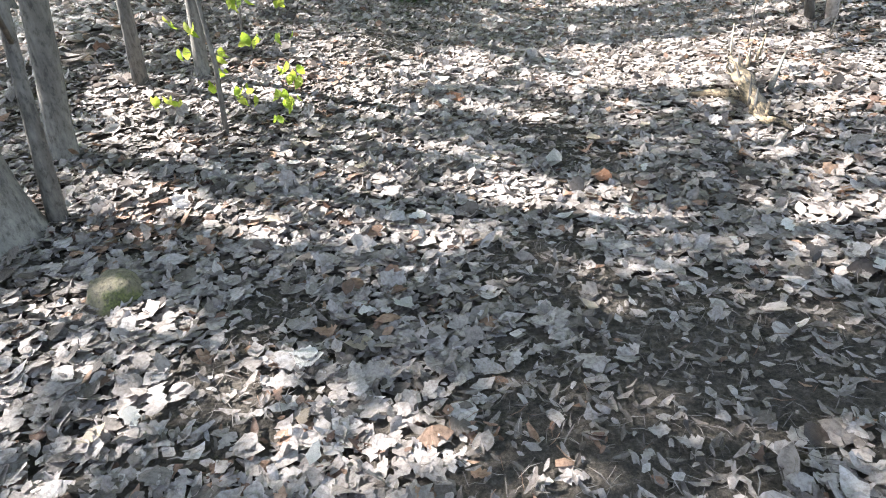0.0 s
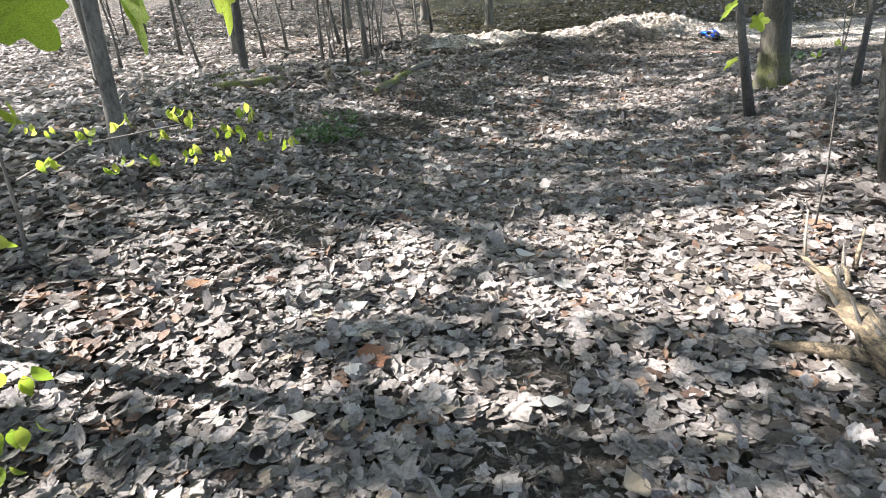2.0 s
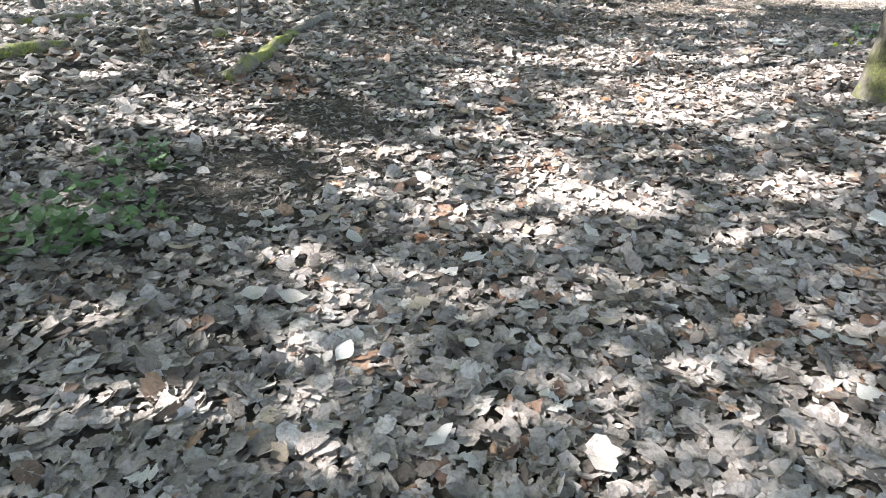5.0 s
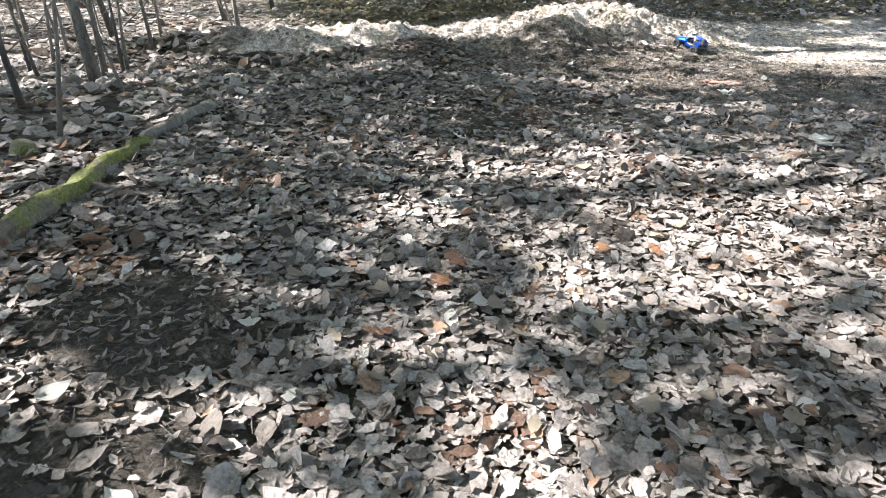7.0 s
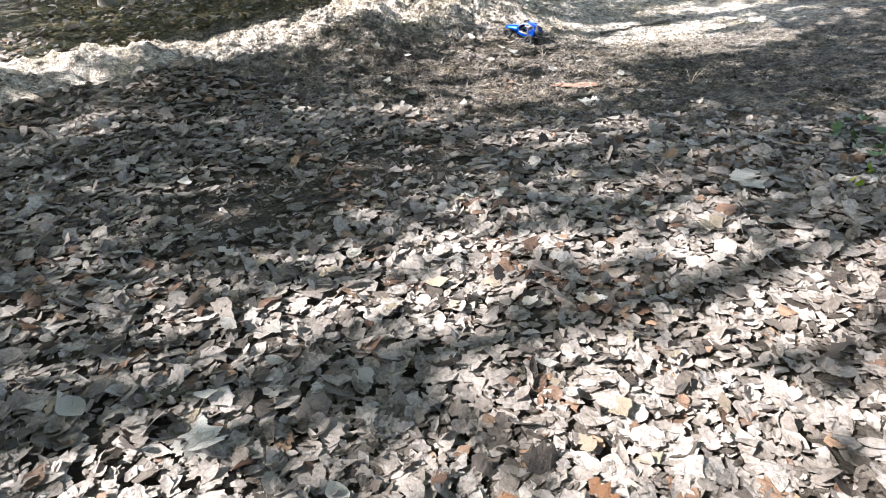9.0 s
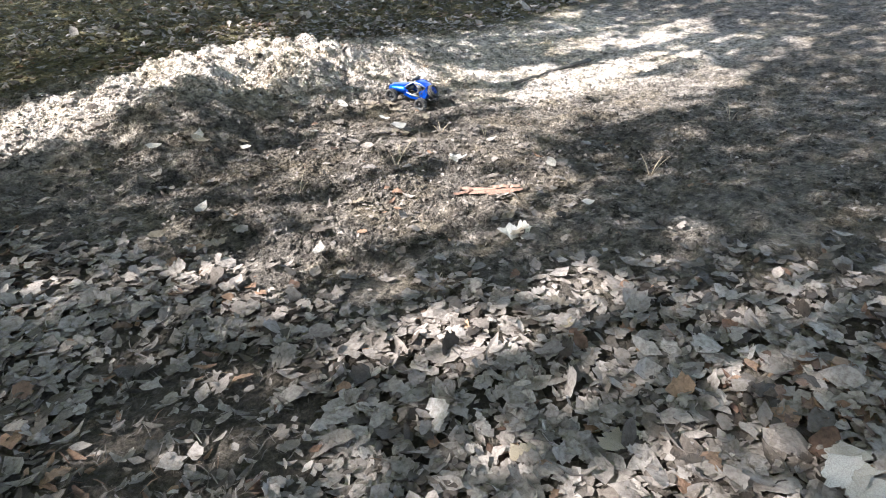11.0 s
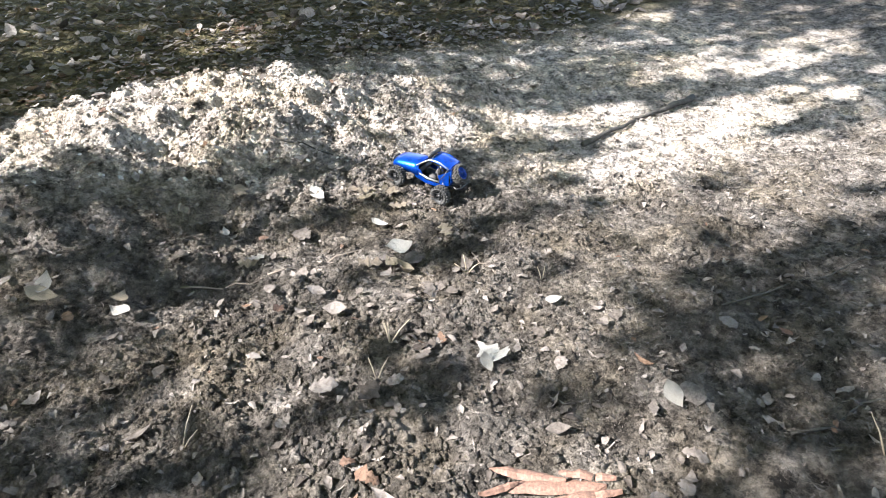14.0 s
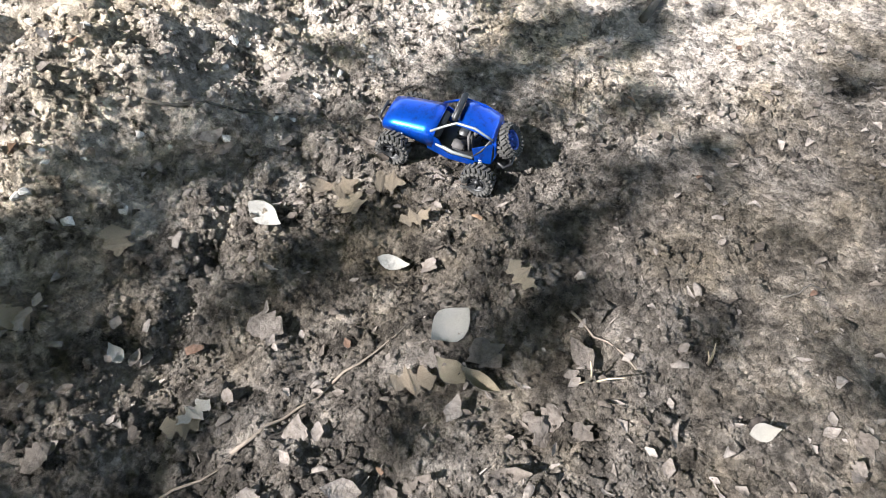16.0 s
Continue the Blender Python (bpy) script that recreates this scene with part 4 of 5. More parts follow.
TWIGS = (((1.2, 11.1), (1.78, 11.45), 0.009, 0.03), ((1.78, 11.45), (2.3, 11.5), 0.007, 0.02), ((2.35, 4.35), (3.1, 4.75), 0.016, 0.04), ((2.45, 4.1), (3.2, 4.3), 0.012, 0.04),
         ((1.55, 5.0), (1.95, 5.25), 0.008, 0.01), ((1.2, 7.55), (1.1, 8.15), 0.006, 0.02), ((1.12, 8.1), (1.05, 8.3), 0.004, 0.01), ((6.08, 14.63), (6.35, 14.58), 0.005, 0.01),
         ((6.35, 14.58), (6.58, 14.54), 0.004, 0.008)) + (((3.0, 8.9), (3.7, 9.05), 0.008, 0.02), ((6.95, 12.82), (7.8, 12.5), 0.006, 0.03), ((7.4, 13.3), (8.6, 13.0), 0.005, 0.04),
         ((0.9, 4.0), (1.1, 4.5), 0.006, 0.02), ((2.5, 15.2), (3.1, 14.8), 0.007, 0.02), ((3.6, 15.4), (4.1, 14.95), 0.009, 0.02), ((7.3, 13.85), (7.45, 13.75), 0.004, 0.01),
         ((8.3, 14.8), (9.0, 14.89), 0.02, 0.02), ((9.62, 14.87), (8.9, 14.88), 0.027, 0.015)) + (((6.55, 15.5), (6.95, 15.25), 0.006, 0.01), ((5.75, 14.75), (6.05, 14.62), 0.006, 0.01),
         ((6.9, 14.25), (6.85, 14.0), 0.004, 0.006), ((3.66, 7.9), (3.9, 8.2), 0.01, 0.02), ((-1.2, 5.6), (-0.6, 6.4), 0.009, 0.04), ((1.9, 12.2), (2.6, 12.35), 0.007, 0.03),
         ((2.2, 9.95), (2.45, 9.7), 0.006, 0.01), ((5.2, 11.5), (5.9, 11.3), 0.008, 0.03), ((-0.9, 9.8), (-0.3, 10.2), 0.009, 0.03), ((0.2, 7.2), (0.7, 7.4), 0.006, 0.02))
for k, (a, b, r, w) in enumerate(TWIGS):
    n = 7
    laid("twig", along(a, b, n, w, k), [r * (1 - 0.6 * i / (n - 1)) for i in range(n)], BARK_DARK if k % 3 == 0 or r > 0.018 or a[0] > 6.9 else TWIG,
         "dry dead twig lying on dirt" if a[0] > 5.5 else "dry dead twig lying on the leaves", "twig", 6, 0.1, k, -0.6)

# reddish slab of bark on the dirt
bx, by = 6.26, 13.14
root = empty("bark_piece", pose(bx, by, ground_z(bx, by) + 0.008, 0, 0, -42), "torn reddish-brown slab of bark on dirt", "bark")
for k, (l, w, ox, oy, turn) in enumerate(((0.3, 0.026, 0.0, 0.0, 3), (0.22, 0.02, -0.07, 0.035, -9), (0.2, 0.018, 0.09, -0.032, 10), (0.16, 0.016, 0.1, 0.035, -6), (0.12, 0.012, -0.15, -0.02, 20))):
    bm = bmesh.new()
    n = 9
    rows = []
    for i in range(n):
        u = i / (n - 1) - 0.5
        ww = w * (0.35 + 0.65 * (1 - (2 * u) ** 2)) * (1 + 0.5 * noise.noise(Vector((u * 9, k, 0))))
        lift = 0.012 + 0.012 * noise.noise(Vector((u * 5, k * 3, 1)))
        rows.append([bm.verts.new((u * l, s * ww, lift - 0.007 * abs(s) + dz)) for s, dz in ((-1, 0), (-0.3, 0.006), (0.4, 0.004), (1, 0), (0.4, -0.006), (-0.3, -0.005))])
    for a, b in zip(rows[:-1], rows[1:]):
        for j in range(6):
            bm.faces.new((a[j], b[j], b[(j + 1) % 6], a[(j + 1) % 6]))
    bm.faces.new(rows[0])
    bm.faces.new(rows[-1][::-1])
    part("strip", bm, RED_BARK, root, smooth=False).matrix_basis = pose(ox, oy, 0.003 * k, 0, 0, turn)
bm = bmesh.new()
tube(bm, [(0.12, -0.04, 0.01), (0.14, -0.08, 0.012), (0.15, -0.12, 0.006)], [0.006, 0.005, 0.003], 6)
part("strip", bm, BARK_DARK, root)

# dry stalks standing in the dirt
for k, (x, y, h, n) in enumerate(((7.08, 12.6, 0.17, 3), (8.55, 12.8, 0.2, 3), (5.48, 13.95, 0.12, 2), (6.1, 13.8, 0.1, 3), (6.24, 13.93, 0.11, 4), (4.05, 15.5, 0.16, 3), (6.75, 14.1, 0.1, 3), (7.0, 13.9, 0.08, 3))):
    root = empty("dry_stalk", pose(x, y, ground_z(x, y) - 0.01), "pale dry plant stalk standing in the dirt", "stalk", "dry stalks")
    r = random.Random(k)
    for j in range(n):
        a, lean = r.uniform(0, 6.28), r.uniform(0.2, 0.9)
        l = h * r.uniform(0.6, 1.1)
        bm = bmesh.new()
        tube(bm, [(0, 0, 0), (math.cos(a) * lean * l * 0.5, math.sin(a) * lean * l * 0.5, l * 0.6), (math.cos(a) * lean * l, math.sin(a) * lean * l, l)], [0.003, 0.0025, 0.0012], 5)
        part("blade", bm, STRAW, root)


# ---- leaves that stand out ----
def leaf_mesh(name, shape, material):
    v, f = shape
    me = bpy.data.meshes.new(name)
    me.from_pydata([tuple(map(float, p)) for p in v], [], [tuple(map(int, t)) for t in f])
    me.materials.append(material)
    me.polygons.foreach_set("use_smooth", [True] * len(me.polygons))
    return me


PALE = leaf_material("bleached_leaf", [(0.0, (0.42, 0.39, 0.35)), (1.0, (0.6, 0.57, 0.53))], 0.2, 0.5, "")
RUST = leaf_material("rust_leaf", [(0.0, (0.17, 0.075, 0.04)), (1.0, (0.3, 0.15, 0.075))], 0.25, 0.5, "")
TAN = leaf_material("tan_leaf", [(0.0, (0.25, 0.2, 0.15)), (1.0, (0.4, 0.335, 0.25))], 0.2, 0.5, "")
KINDS = {"pale": (PALE, "bleached white dry leaf"), "rust": (RUST, "rust-orange dry leaf"), "tan": (TAN, "tan dry leaf")}
def lobed(most, deep, lobes, n=26):
    """Half widths of a leaf with rounded lobes."""
    return [max(0.012, most * math.sin(math.pi * (i / (n - 1)) ** 0.75) ** 0.8 * (1 - deep + deep * math.cos(2 * math.pi * lobes * i / (n - 1) + 2.6))) for i in range(n)]


SHAPES = {"oval": blade((0.015, 0.17, 0.27, 0.31, 0.29, 0.2, 0.09, 0.01), 0.3, 0.4, 0.03), "oak": strip(lobed(0.36, 0.3, 3.4), 0.25, 0.2, 0.015, 12),
          "maple": strip(lobed(0.44, 0.24, 2.6), 0.25, 0.2, 0.02, 15), "rolled": blade((0.02, 0.14, 0.2, 0.2, 0.12, 0.01), 1.5, 0.7)}
STANDOUT = (
    ("rust", "maple", 0.2, 4.54, 0.16), ("rust", "oval", -0.68, 5.14, 0.15), ("pale", "oval", 0.74, 3.42, 0.17), ("pale", "maple", 2.58, 10.95, 0.12), ("rust", "oak", 3.25, 10.25, 0.15),
    ("pale", "oval", 2.42, 9.93, 0.15), ("pale", "maple", 5.45, 11.02, 0.15), ("pale", "oval", 6.8, 13.12, 0.1), ("tan", "oval", 6.55, 14.38, 0.1), ("tan", "rolled", 6.57, 14.31, 0.11),
    ("tan", "oak", 6.88, 14.4, 0.11), ("tan", "oak", 6.46, 14.43, 0.13), ("pale", "oval", 6.64, 14.46, 0.15), ("pale", "oval", 6.56, 15.06, 0.11), ("pale", "oval", 6.7, 14.71, 0.09),
    ("tan", "maple", 6.89, 14.9, 0.1), ("tan", "oak", 6.05, 14.76, 0.1), ("pale", "oval", 6.89, 13.73, 0.07), ("pale", "oval", 6.05, 15.0, 0.06), ("tan", "maple", 6.76, 14.93, 0.11)) + (("tan", "oak", 5.94, 12.67, 0.15), ("pale", "oval", 5.15, 13.2, 0.1), ("pale", "oval", 4.91, 13.96, 0.1), ("tan", "oval", 4.63, 13.87, 0.12), ("tan", "oak", 5.6, 13.54, 0.11),
    ("pale", "oval", 5.51, 14.65, 0.1), ("pale", "oval", 5.32, 14.9, 0.1), ("pale", "oak", 6.08, 14.75, 0.09), ("rust", "oak", 1.92, 9.81, 0.15), ("rust", "maple", 2.42, 10.3, 0.14),
    ("pale", "oval", 0.52, 7.88, 0.13), ("pale", "oval", 0.67, 7.85, 0.14), ("pale", "oval", -0.03, 5.11, 0.12), ("pale", "oval", 1.01, 4.84, 0.13), ("tan", "oval", 1.05, 3.72, 0.14),
    ("rust", "oval", 0.97, 3.14, 0.16), ("pale", "oval", -0.57, 3.58, 0.13), ("pale", "oval", 0.89, 4.18, 0.11), ("pale", "oval", -0.07, 4.17, 0.11), ("pale", "maple", 1.32, 10.44, 0.13))
STANDOUT = STANDOUT + (
    ("tan", "oak", 6.85, 14.76, 0.1), ("tan", "maple", 6.79, 14.98, 0.09), ("tan", "oval", 6.75, 15.04, 0.09), ("tan", "oval", 5.95, 15.21, 0.1), ("tan", "maple", 6.23, 15.24, 0.1), ("tan", "oval", 5.3, 14.85, 0.12),
    ("pale", "oval", 5.04, 14.96, 0.1), ("tan", "oval", 5.53, 14.7, 0.1), ("pale", "maple", 6.5, 13.66, 0.13), ("pale", "oval", 6.44, 13.62, 0.08), ("pale", "maple", 5.95, 12.67, 0.17), ("tan", "oval", 6.03, 12.79, 0.11),
    ("pale", "oval", 6.44, 12.59, 0.08), ("tan", "oak", 4.82, 13.61, 0.12), ("pale", "oak", 3.0, 12.03, 0.13), ("pale", "oval", 3.0, 12.86, 0.13), ("pale", "maple", 2.6, 11.0, 0.17), ("tan", "oval", 3.7, 11.8, 0.13),
    ("pale", "maple", 5.4, 10.98, 0.2), ("tan", "maple", 4.92, 10.86, 0.14)) + (
    ("pale", "oval", 1.02, 9.11, 0.12), ("pale", "oval", 0.57, 8.58, 0.1), ("rust", "oval", 1.31, 8.31, 0.1), ("pale", "maple", 1.52, 8.09, 0.14), ("pale", "oval", 0.76, 9.6, 0.12), ("pale", "oval", 0.98, 8.33, 0.13),
    ("tan", "oval", 0.21, 8.26, 0.13), ("pale", "oak", 0.6, 8.42, 0.13), ("pale", "oval", 2.26, 11.33, 0.14), ("pale", "oval", 1.77, 10.3, 0.12), ("pale", "oval", 1.1, 5.53, 0.12), ("pale", "maple", 1.22, 5.1, 0.14),
    ("pale", "oval", 0.11, 4.97, 0.14), ("pale", "maple", 3.48, 7.74, 0.2), ("tan", "oval", 1.99, 10.1, 0.14), ("rust", "maple", 2.31, 10.13, 0.13), ("rust", "oak", 3.51, 10.14, 0.12), ("rust", "oak", 0.59, 11.54, 0.15))
blades = {(k, s): leaf_mesh("fallen_leaf", SHAPES[s], KINDS[k][0]) for k in KINDS for s in SHAPES}
rng = random.Random(3)
for kind, shape, x, y, size in STANDOUT:
    ob = new("fallen_leaf", blades[kind, shape])
    up = ground_tilt(x, y).to_track_quat("Z", "Y").to_matrix().to_4x4()
    ob.matrix_world = Matrix.Translation((x, y, ground_z(x, y) + 0.035 + (0.018 if x < 5.6 else -0.006))) @ up @ pose(0, 0, 0, rng.uniform(-14, 14), rng.uniform(-14, 14), rng.uniform(0, 360)) @ Matrix.Scale(size, 4)
    tagged(ob, KINDS[kind][1] + (" on bare dirt" if x > 5.6 else " on the leaf litter") + {"oval": "", "oak": ", deeply lobed", "maple": ", broad and crumpled", "rolled": ", rolled up"}[shape], "leaf", "fallen leaves that stand out")

# ---- green saplings and herbs ----
rim = []
for k in range(40):     # five pointed lobes with rounded bays, stalk end at -y
    a = 2 * math.pi * k / 40
    lobe = abs(math.cos(2.5 * (a + 0.0))) ** 1.3
    reach = (0.3 + 0.2 * lobe) * (0.86 + 0.14 * math.cos(a)) * (1 + 0.05 * math.sin(19 * a))
    rim.append((reach * math.sin(a), reach * math.cos(a)))
maple_v = np.array([(0, -0.05, -0.02)] + [(0.5 * x, 0.5 * y - 0.03, 0.04 * math.cos(5 * math.atan2(x, y)) - 0.1 * y * y) for x, y in rim] + [(x, y, 0.07 * abs(x) - 0.35 * (y + 0.05) ** 2) for x, y in rim])
n = len(rim)
maple_f = np.array([(0, 1 + i, 1 + (i + 1) % n) for i in range(n)] + [t for i in range(n) for t in ((1 + i, 1 + n + i, 1 + n + (i + 1) % n), (1 + i, 1 + n + (i + 1) % n, 1 + (i + 1) % n))])
green_leaf = leaf_mesh("leaf", (maple_v, maple_f), GREEN)
green_leaf.polygons.foreach_set("use_smooth", [True] * len(green_leaf.polygons))
green_oval = leaf_mesh("leaf", blade((0.01, 0.22, 0.3, 0.26, 0.14, 0.01), 0.3, 0.5), GREEN)


def leafy(x, y, label, height, lean, r, spots, size, seed, shape, per=2, bough=None):
    """A young sapling: a stem, a twig out to each leaf spot, and fresh leaves hanging there. spots: places in the world."""
    rr = random.Random(seed)
    z0 = ground_z(x, y) - 0.03
    root = empty("leafy_sapling", pose(x, y, z0), label, "sapling", "leafing saplings")
    bm = bmesh.new()
    line = [Vector((lean[0] * h + 0.02 * math.sin(4 * h), lean[1] * h + 0.02 * math.cos(3 * h) - 0.02, h)) for h in (0, height * 0.25, height * 0.5, height * 0.75, height)]
    tube(bm, line, [r, r * 0.8, r * 0.65, r * 0.5, r * 0.3], 8, 0.1)
    part("stem", bm, BARK, root)
    if bough:
        ends = [Vector(p) - Vector((x, y, z0)) for p in bough]
        bm = bmesh.new()
        tube(bm, ends, [r * (0.6 - 0.45 * i / (len(ends) - 1)) for i in range(len(ends))], 7)
        part("bough", bm, BARK, root)
        line = [a.lerp(b, u) for a, b in zip(ends[:-1], ends[1:]) for u in (0, 0.25, 0.5, 0.75)] + ends[-1:]
    else:
        line = [a.lerp(b, u) for a, b in zip(line[:-1], line[1:]) for u in (0, 0.25, 0.5, 0.75)]
    for p in spots:
        b = Vector(p) - Vector((x, y, z0))
        a = min(line, key=lambda q: (q - b).length + 0.8 * abs(q.z - b.z + 0.05))
        mid = (a + b) / 2 + Vector((0, 0, 0.04))
        bm = bmesh.new()
        tube(bm, [a, mid, b], [max(0.0016, r * 0.1), max(0.0013, r * 0.07), 0.001], 5)
        part("twig", bm, BARK, root)
        for k in range(per):
            ob = new("leaf", shape)
            ob.parent = root
            size_k = size * rr.uniform(0.7, 1.2)
            hang = rr.uniform(-85, -35)
            ob.matrix_basis = Matrix.Translation(b + Vector((rr.uniform(-0.05, 0.05), rr.uniform(-0.05, 0.05), -rr.uniform(0.0, 0.05)))) @ pose(0, 0, 0, 0, 0, rr.uniform(0, 360)) @ pose(0, 0, 0, hang, rr.uniform(-25, 25), 0) @ Matrix.Scale(size_k, 4)
    return root


leafy(-1.3, 3.75, "young sapling with fresh yellow-green leaves", 1.9, (0.06, 0.04), 0.018,
      ((-1.59, 3.85, 0.37), (-1.26, 3.9, 0.51), (-1.2, 3.8, 0.42), (-0.89, 3.95, 0.3), (-0.98, 3.9, 0.18), (-0.84, 4.0, 0.45), (-0.94, 3.9, 1.2), (-0.85, 3.9, 1.26), (-1.14, 3.9, 1.03),
       (-0.72, 3.9, 0.99), (-1.42, 3.9, 0.79), (-1.22, 3.9, 1.33), (-1.35, 3.9, 0.43), (-1.08, 3.9, 0.69), (-1.36, 3.9, 1.14), (-0.78, 3.9, 1.06), (-0.61, 3.9, 1.3), (-0.75, 3.6, 0.52),
       (-0.78, 3.6, 0.38), (-1.07, 3.6, 0.49), (-0.95, 3.6, 0.76), (-1.0, 4.1, 1.45), (-1.5, 4.0, 1.25), (-0.9, 4.2, 0.85)) + tuple((-1.2 + 0.42 * math.sin(2.4 * k), 3.85 + 0.2 * math.cos(1.7 * k), 0.3 + 0.075 * k) for k in range(15)), 0.08, 1, green_oval, 3)
leafy(-1.55, 5.35, "thin sapling with drooping spring leaves on a low bough", 1.1, (0.1, 0.0), 0.012,
      ((-0.93, 5.3, 0.81), (-0.8, 5.3, 0.82), (-0.57, 5.3, 0.99), (-0.44, 5.35, 0.93), (-0.34, 5.3, 0.91), (-0.21, 5.3, 0.88), (-0.61, 5.3, 0.82), (-0.67, 5.4, 1.02), (-1.05, 5.3, 0.96), (-1.19, 5.2, 0.88),
       (-0.5, 5.5, 0.76), (-0.15, 5.5, 0.8), (-0.75, 5.35, 0.93), (-0.3, 5.4, 0.98), (-0.9, 5.4, 1.0), (-1.25, 5.3, 1.0)), 0.06, 2, green_oval, 5, ((-1.45, 5.35, 0.75), (-1.1, 5.3, 0.9), (-0.6, 5.33, 0.95), (-0.18, 5.35, 0.9)))
leafy(-2.25, 2.15, "maple sapling with large bright green leaves over the trail", 1.8, (0.1, 0.1), 0.02,
      ((-0.04, 3.1, 1.54), (0.06, 3.16, 1.54), (0.14, 3.2, 1.55), (-0.12, 3.12, 1.57), (-0.25, 2.95, 1.55), (-0.4, 2.9, 1.58), (-0.3, 3.3, 1.5), (-0.55, 3.2, 1.5), (-0.75, 3.0, 1.52)), 0.14, 3, green_leaf, 1,
      ((-2.1, 2.35, 1.3), (-1.2, 2.8, 1.5), (-0.4, 3.0, 1.6), (0.15, 3.15, 1.58)))
leafy(2.75, 5.3, "maple sapling with a few broad green leaves", 1.6, (-0.05, 0.0), 0.006, ((2.05, 5.0, 1.23), (1.95, 5.0, 1.3), (1.97, 5.05, 1.08), (2.3, 5.1, 1.35)), 0.12, 4, green_leaf, 1, ((2.7, 5.3, 1.2), (2.4, 5.15, 1.36), (2.0, 5.02, 1.36)))
leafy(3.25, 5.0, "thin shoot with two young leaves beside the birch", 0.75, (0.05, 0.0), 0.006, ((3.35, 5.05, 0.8), (3.3, 5.0, 0.7)), 0.07, 6, green_oval, 1)
leafy(5.8, 10.55, "small seedling with yellow-green leaves", 0.12, (0.0, 0.0), 0.004, ((5.88, 10.6, 0.06), (5.74, 10.62, 0.05), (5.82, 10.48, 0.07)), 0.07, 5, green_oval, 2)
leafy(5.9, 9.6, "seedling with a few green leaves under the dark tree", 0.4, (0.0, 0.0), 0.006, ((6.1, 9.6, 0.35), (5.75, 9.7, 0.3), (5.95, 9.5, 0.42)), 0.09, 8, green_oval, 3)
rng = np.random.default_rng(9)
for cx, cy, rad, n in ((-0.2, 8.55, 0.33, 100), (-0.1, 9.1, 0.2, 40), (-0.35, 8.3, 0.2, 50), (6.35, 10.75, 0.3, 40)):
    a, rr = rng.uniform(0, 6.28, n), rad * np.sqrt(rng.random(n))
    x, y = cx + rr * np.cos(a), cy + rr * np.sin(a)
    at = np.stack([x, y, land(x, y) + rng.uniform(0.03, 0.13, n)], 1)
    v, f, t = scatter([LEAVES[0], LEAVES[2]], at, rng.uniform(0.05, 0.1, n), rng.uniform(0, 6.28, n), rng.uniform(0.1, 1.0, n), rng.uniform(0, 6.28, n), rng.random(n))
    tagged(arrays("ground_cover", v, f, HERB, {"tone": t}), "low patch of dark green herbs among dead leaves", "plant", kind="stuff")

# ---- loose soil: clods, crumbs and straw ----
ico = bmesh.new()
bmesh.ops.create_icosphere(ico, subdivisions=1, radius=0.5)
ico_v, ico_f = np.array([v.co[:] for v in ico.verts]), np.array([[v.index for v in f.verts] for f in ico.faces])
ico.free()
oct_v = np.array([(0.5, 0, 0), (0, 0.5, 0), (-0.5, 0, 0), (0, -0.5, 0), (0, 0, 0.5), (0, 0, -0.4)])
oct_f = np.array([(0, 1, 4), (1, 2, 4), (2, 3, 4), (3, 0, 4), (1, 0, 5), (2, 1, 5), (3, 2, 5), (0, 3, 5)])
rng = np.random.default_rng(21)
lumps = [(ico_v * rng.uniform(0.5, 1.5, ico_v.shape) * (1, 1, 0.7), ico_f) for _ in range(7)]
crumbs = [(oct_v * rng.uniform(0.5, 1.5, oct_v.shape) * (1, 1, 0.8), oct_f) for _ in range(7)]


def clods(name, label, n, box_, size, weight, seed, shapes):
    rng = np.random.default_rng(seed)
    x, y = rng.uniform(box_[0], box_[1], n), rng.uniform(box_[2], box_[3], n)
    keep = rng.random(n) < weight(x, y)
    x, y = x[keep], y[keep]
    s = np.minimum(size * rng.lognormal(0, 0.7, len(x)), size * 3.0)
    at = np.stack([x, y, land(x, y) + s * 0.02], 1)
    v, f, t = scatter(shapes, at, s, rng.uniform(0, 6.28, len(x)), rng.uniform(0, 0.9, len(x)), rng.uniform(0, 6.28, len(x)), rng.random(len(x)))
    tagged(arrays(name, v, f, SOIL, {"dirt": np.ones(len(v)), "dry": dry_sunlit(v[:, 0], v[:, 1]), "moss": np.zeros(len(v)), "flake": np.zeros(len(v))}), label, "soil", kind="stuff")


clods("soil_crumbs", "small crumbs of dry soil on the dirt track", 46000, (3.4, 10.5, 11.2, 17.0), 0.013, lambda x, y: bare(x, y) * np.clip(0.75 + 2.4 * fbm(x, y, 0.5, 3, 70), 0.12, 1), 1, crumbs)
clods("soil_crumbs", "loose crumbs of trodden earth round the parked toy car", 42000, (4.8, 8.2, 12.6, 15.8), 0.015, lambda x, y: bare(x, y) * np.clip(0.3 + 3.2 * fbm(x, y, 0.35, 3, 72), 0.03, 1), 8, crumbs)
bit_v = np.array([(0.5, 0, -0.1), (-0.3, 0.45, -0.1), (-0.3, -0.45, -0.1), (0.05, 0.0, 0.45)])
bit_f = np.array([(0, 1, 3), (1, 2, 3), (2, 0, 3)])
bits = [(bit_v * rng.uniform(0.6, 1.4, bit_v.shape), bit_f) for _ in range(6)]
clods("soil_grit", "fine grit and crumbs of trodden soil", 90000, (4.9, 7.6, 12.9, 15.7), 0.0075, lambda x, y: bare(x, y) * np.clip(0.7 + 2.6 * fbm(x, y, 0.3, 3, 71), 0.1, 1), 5, bits)
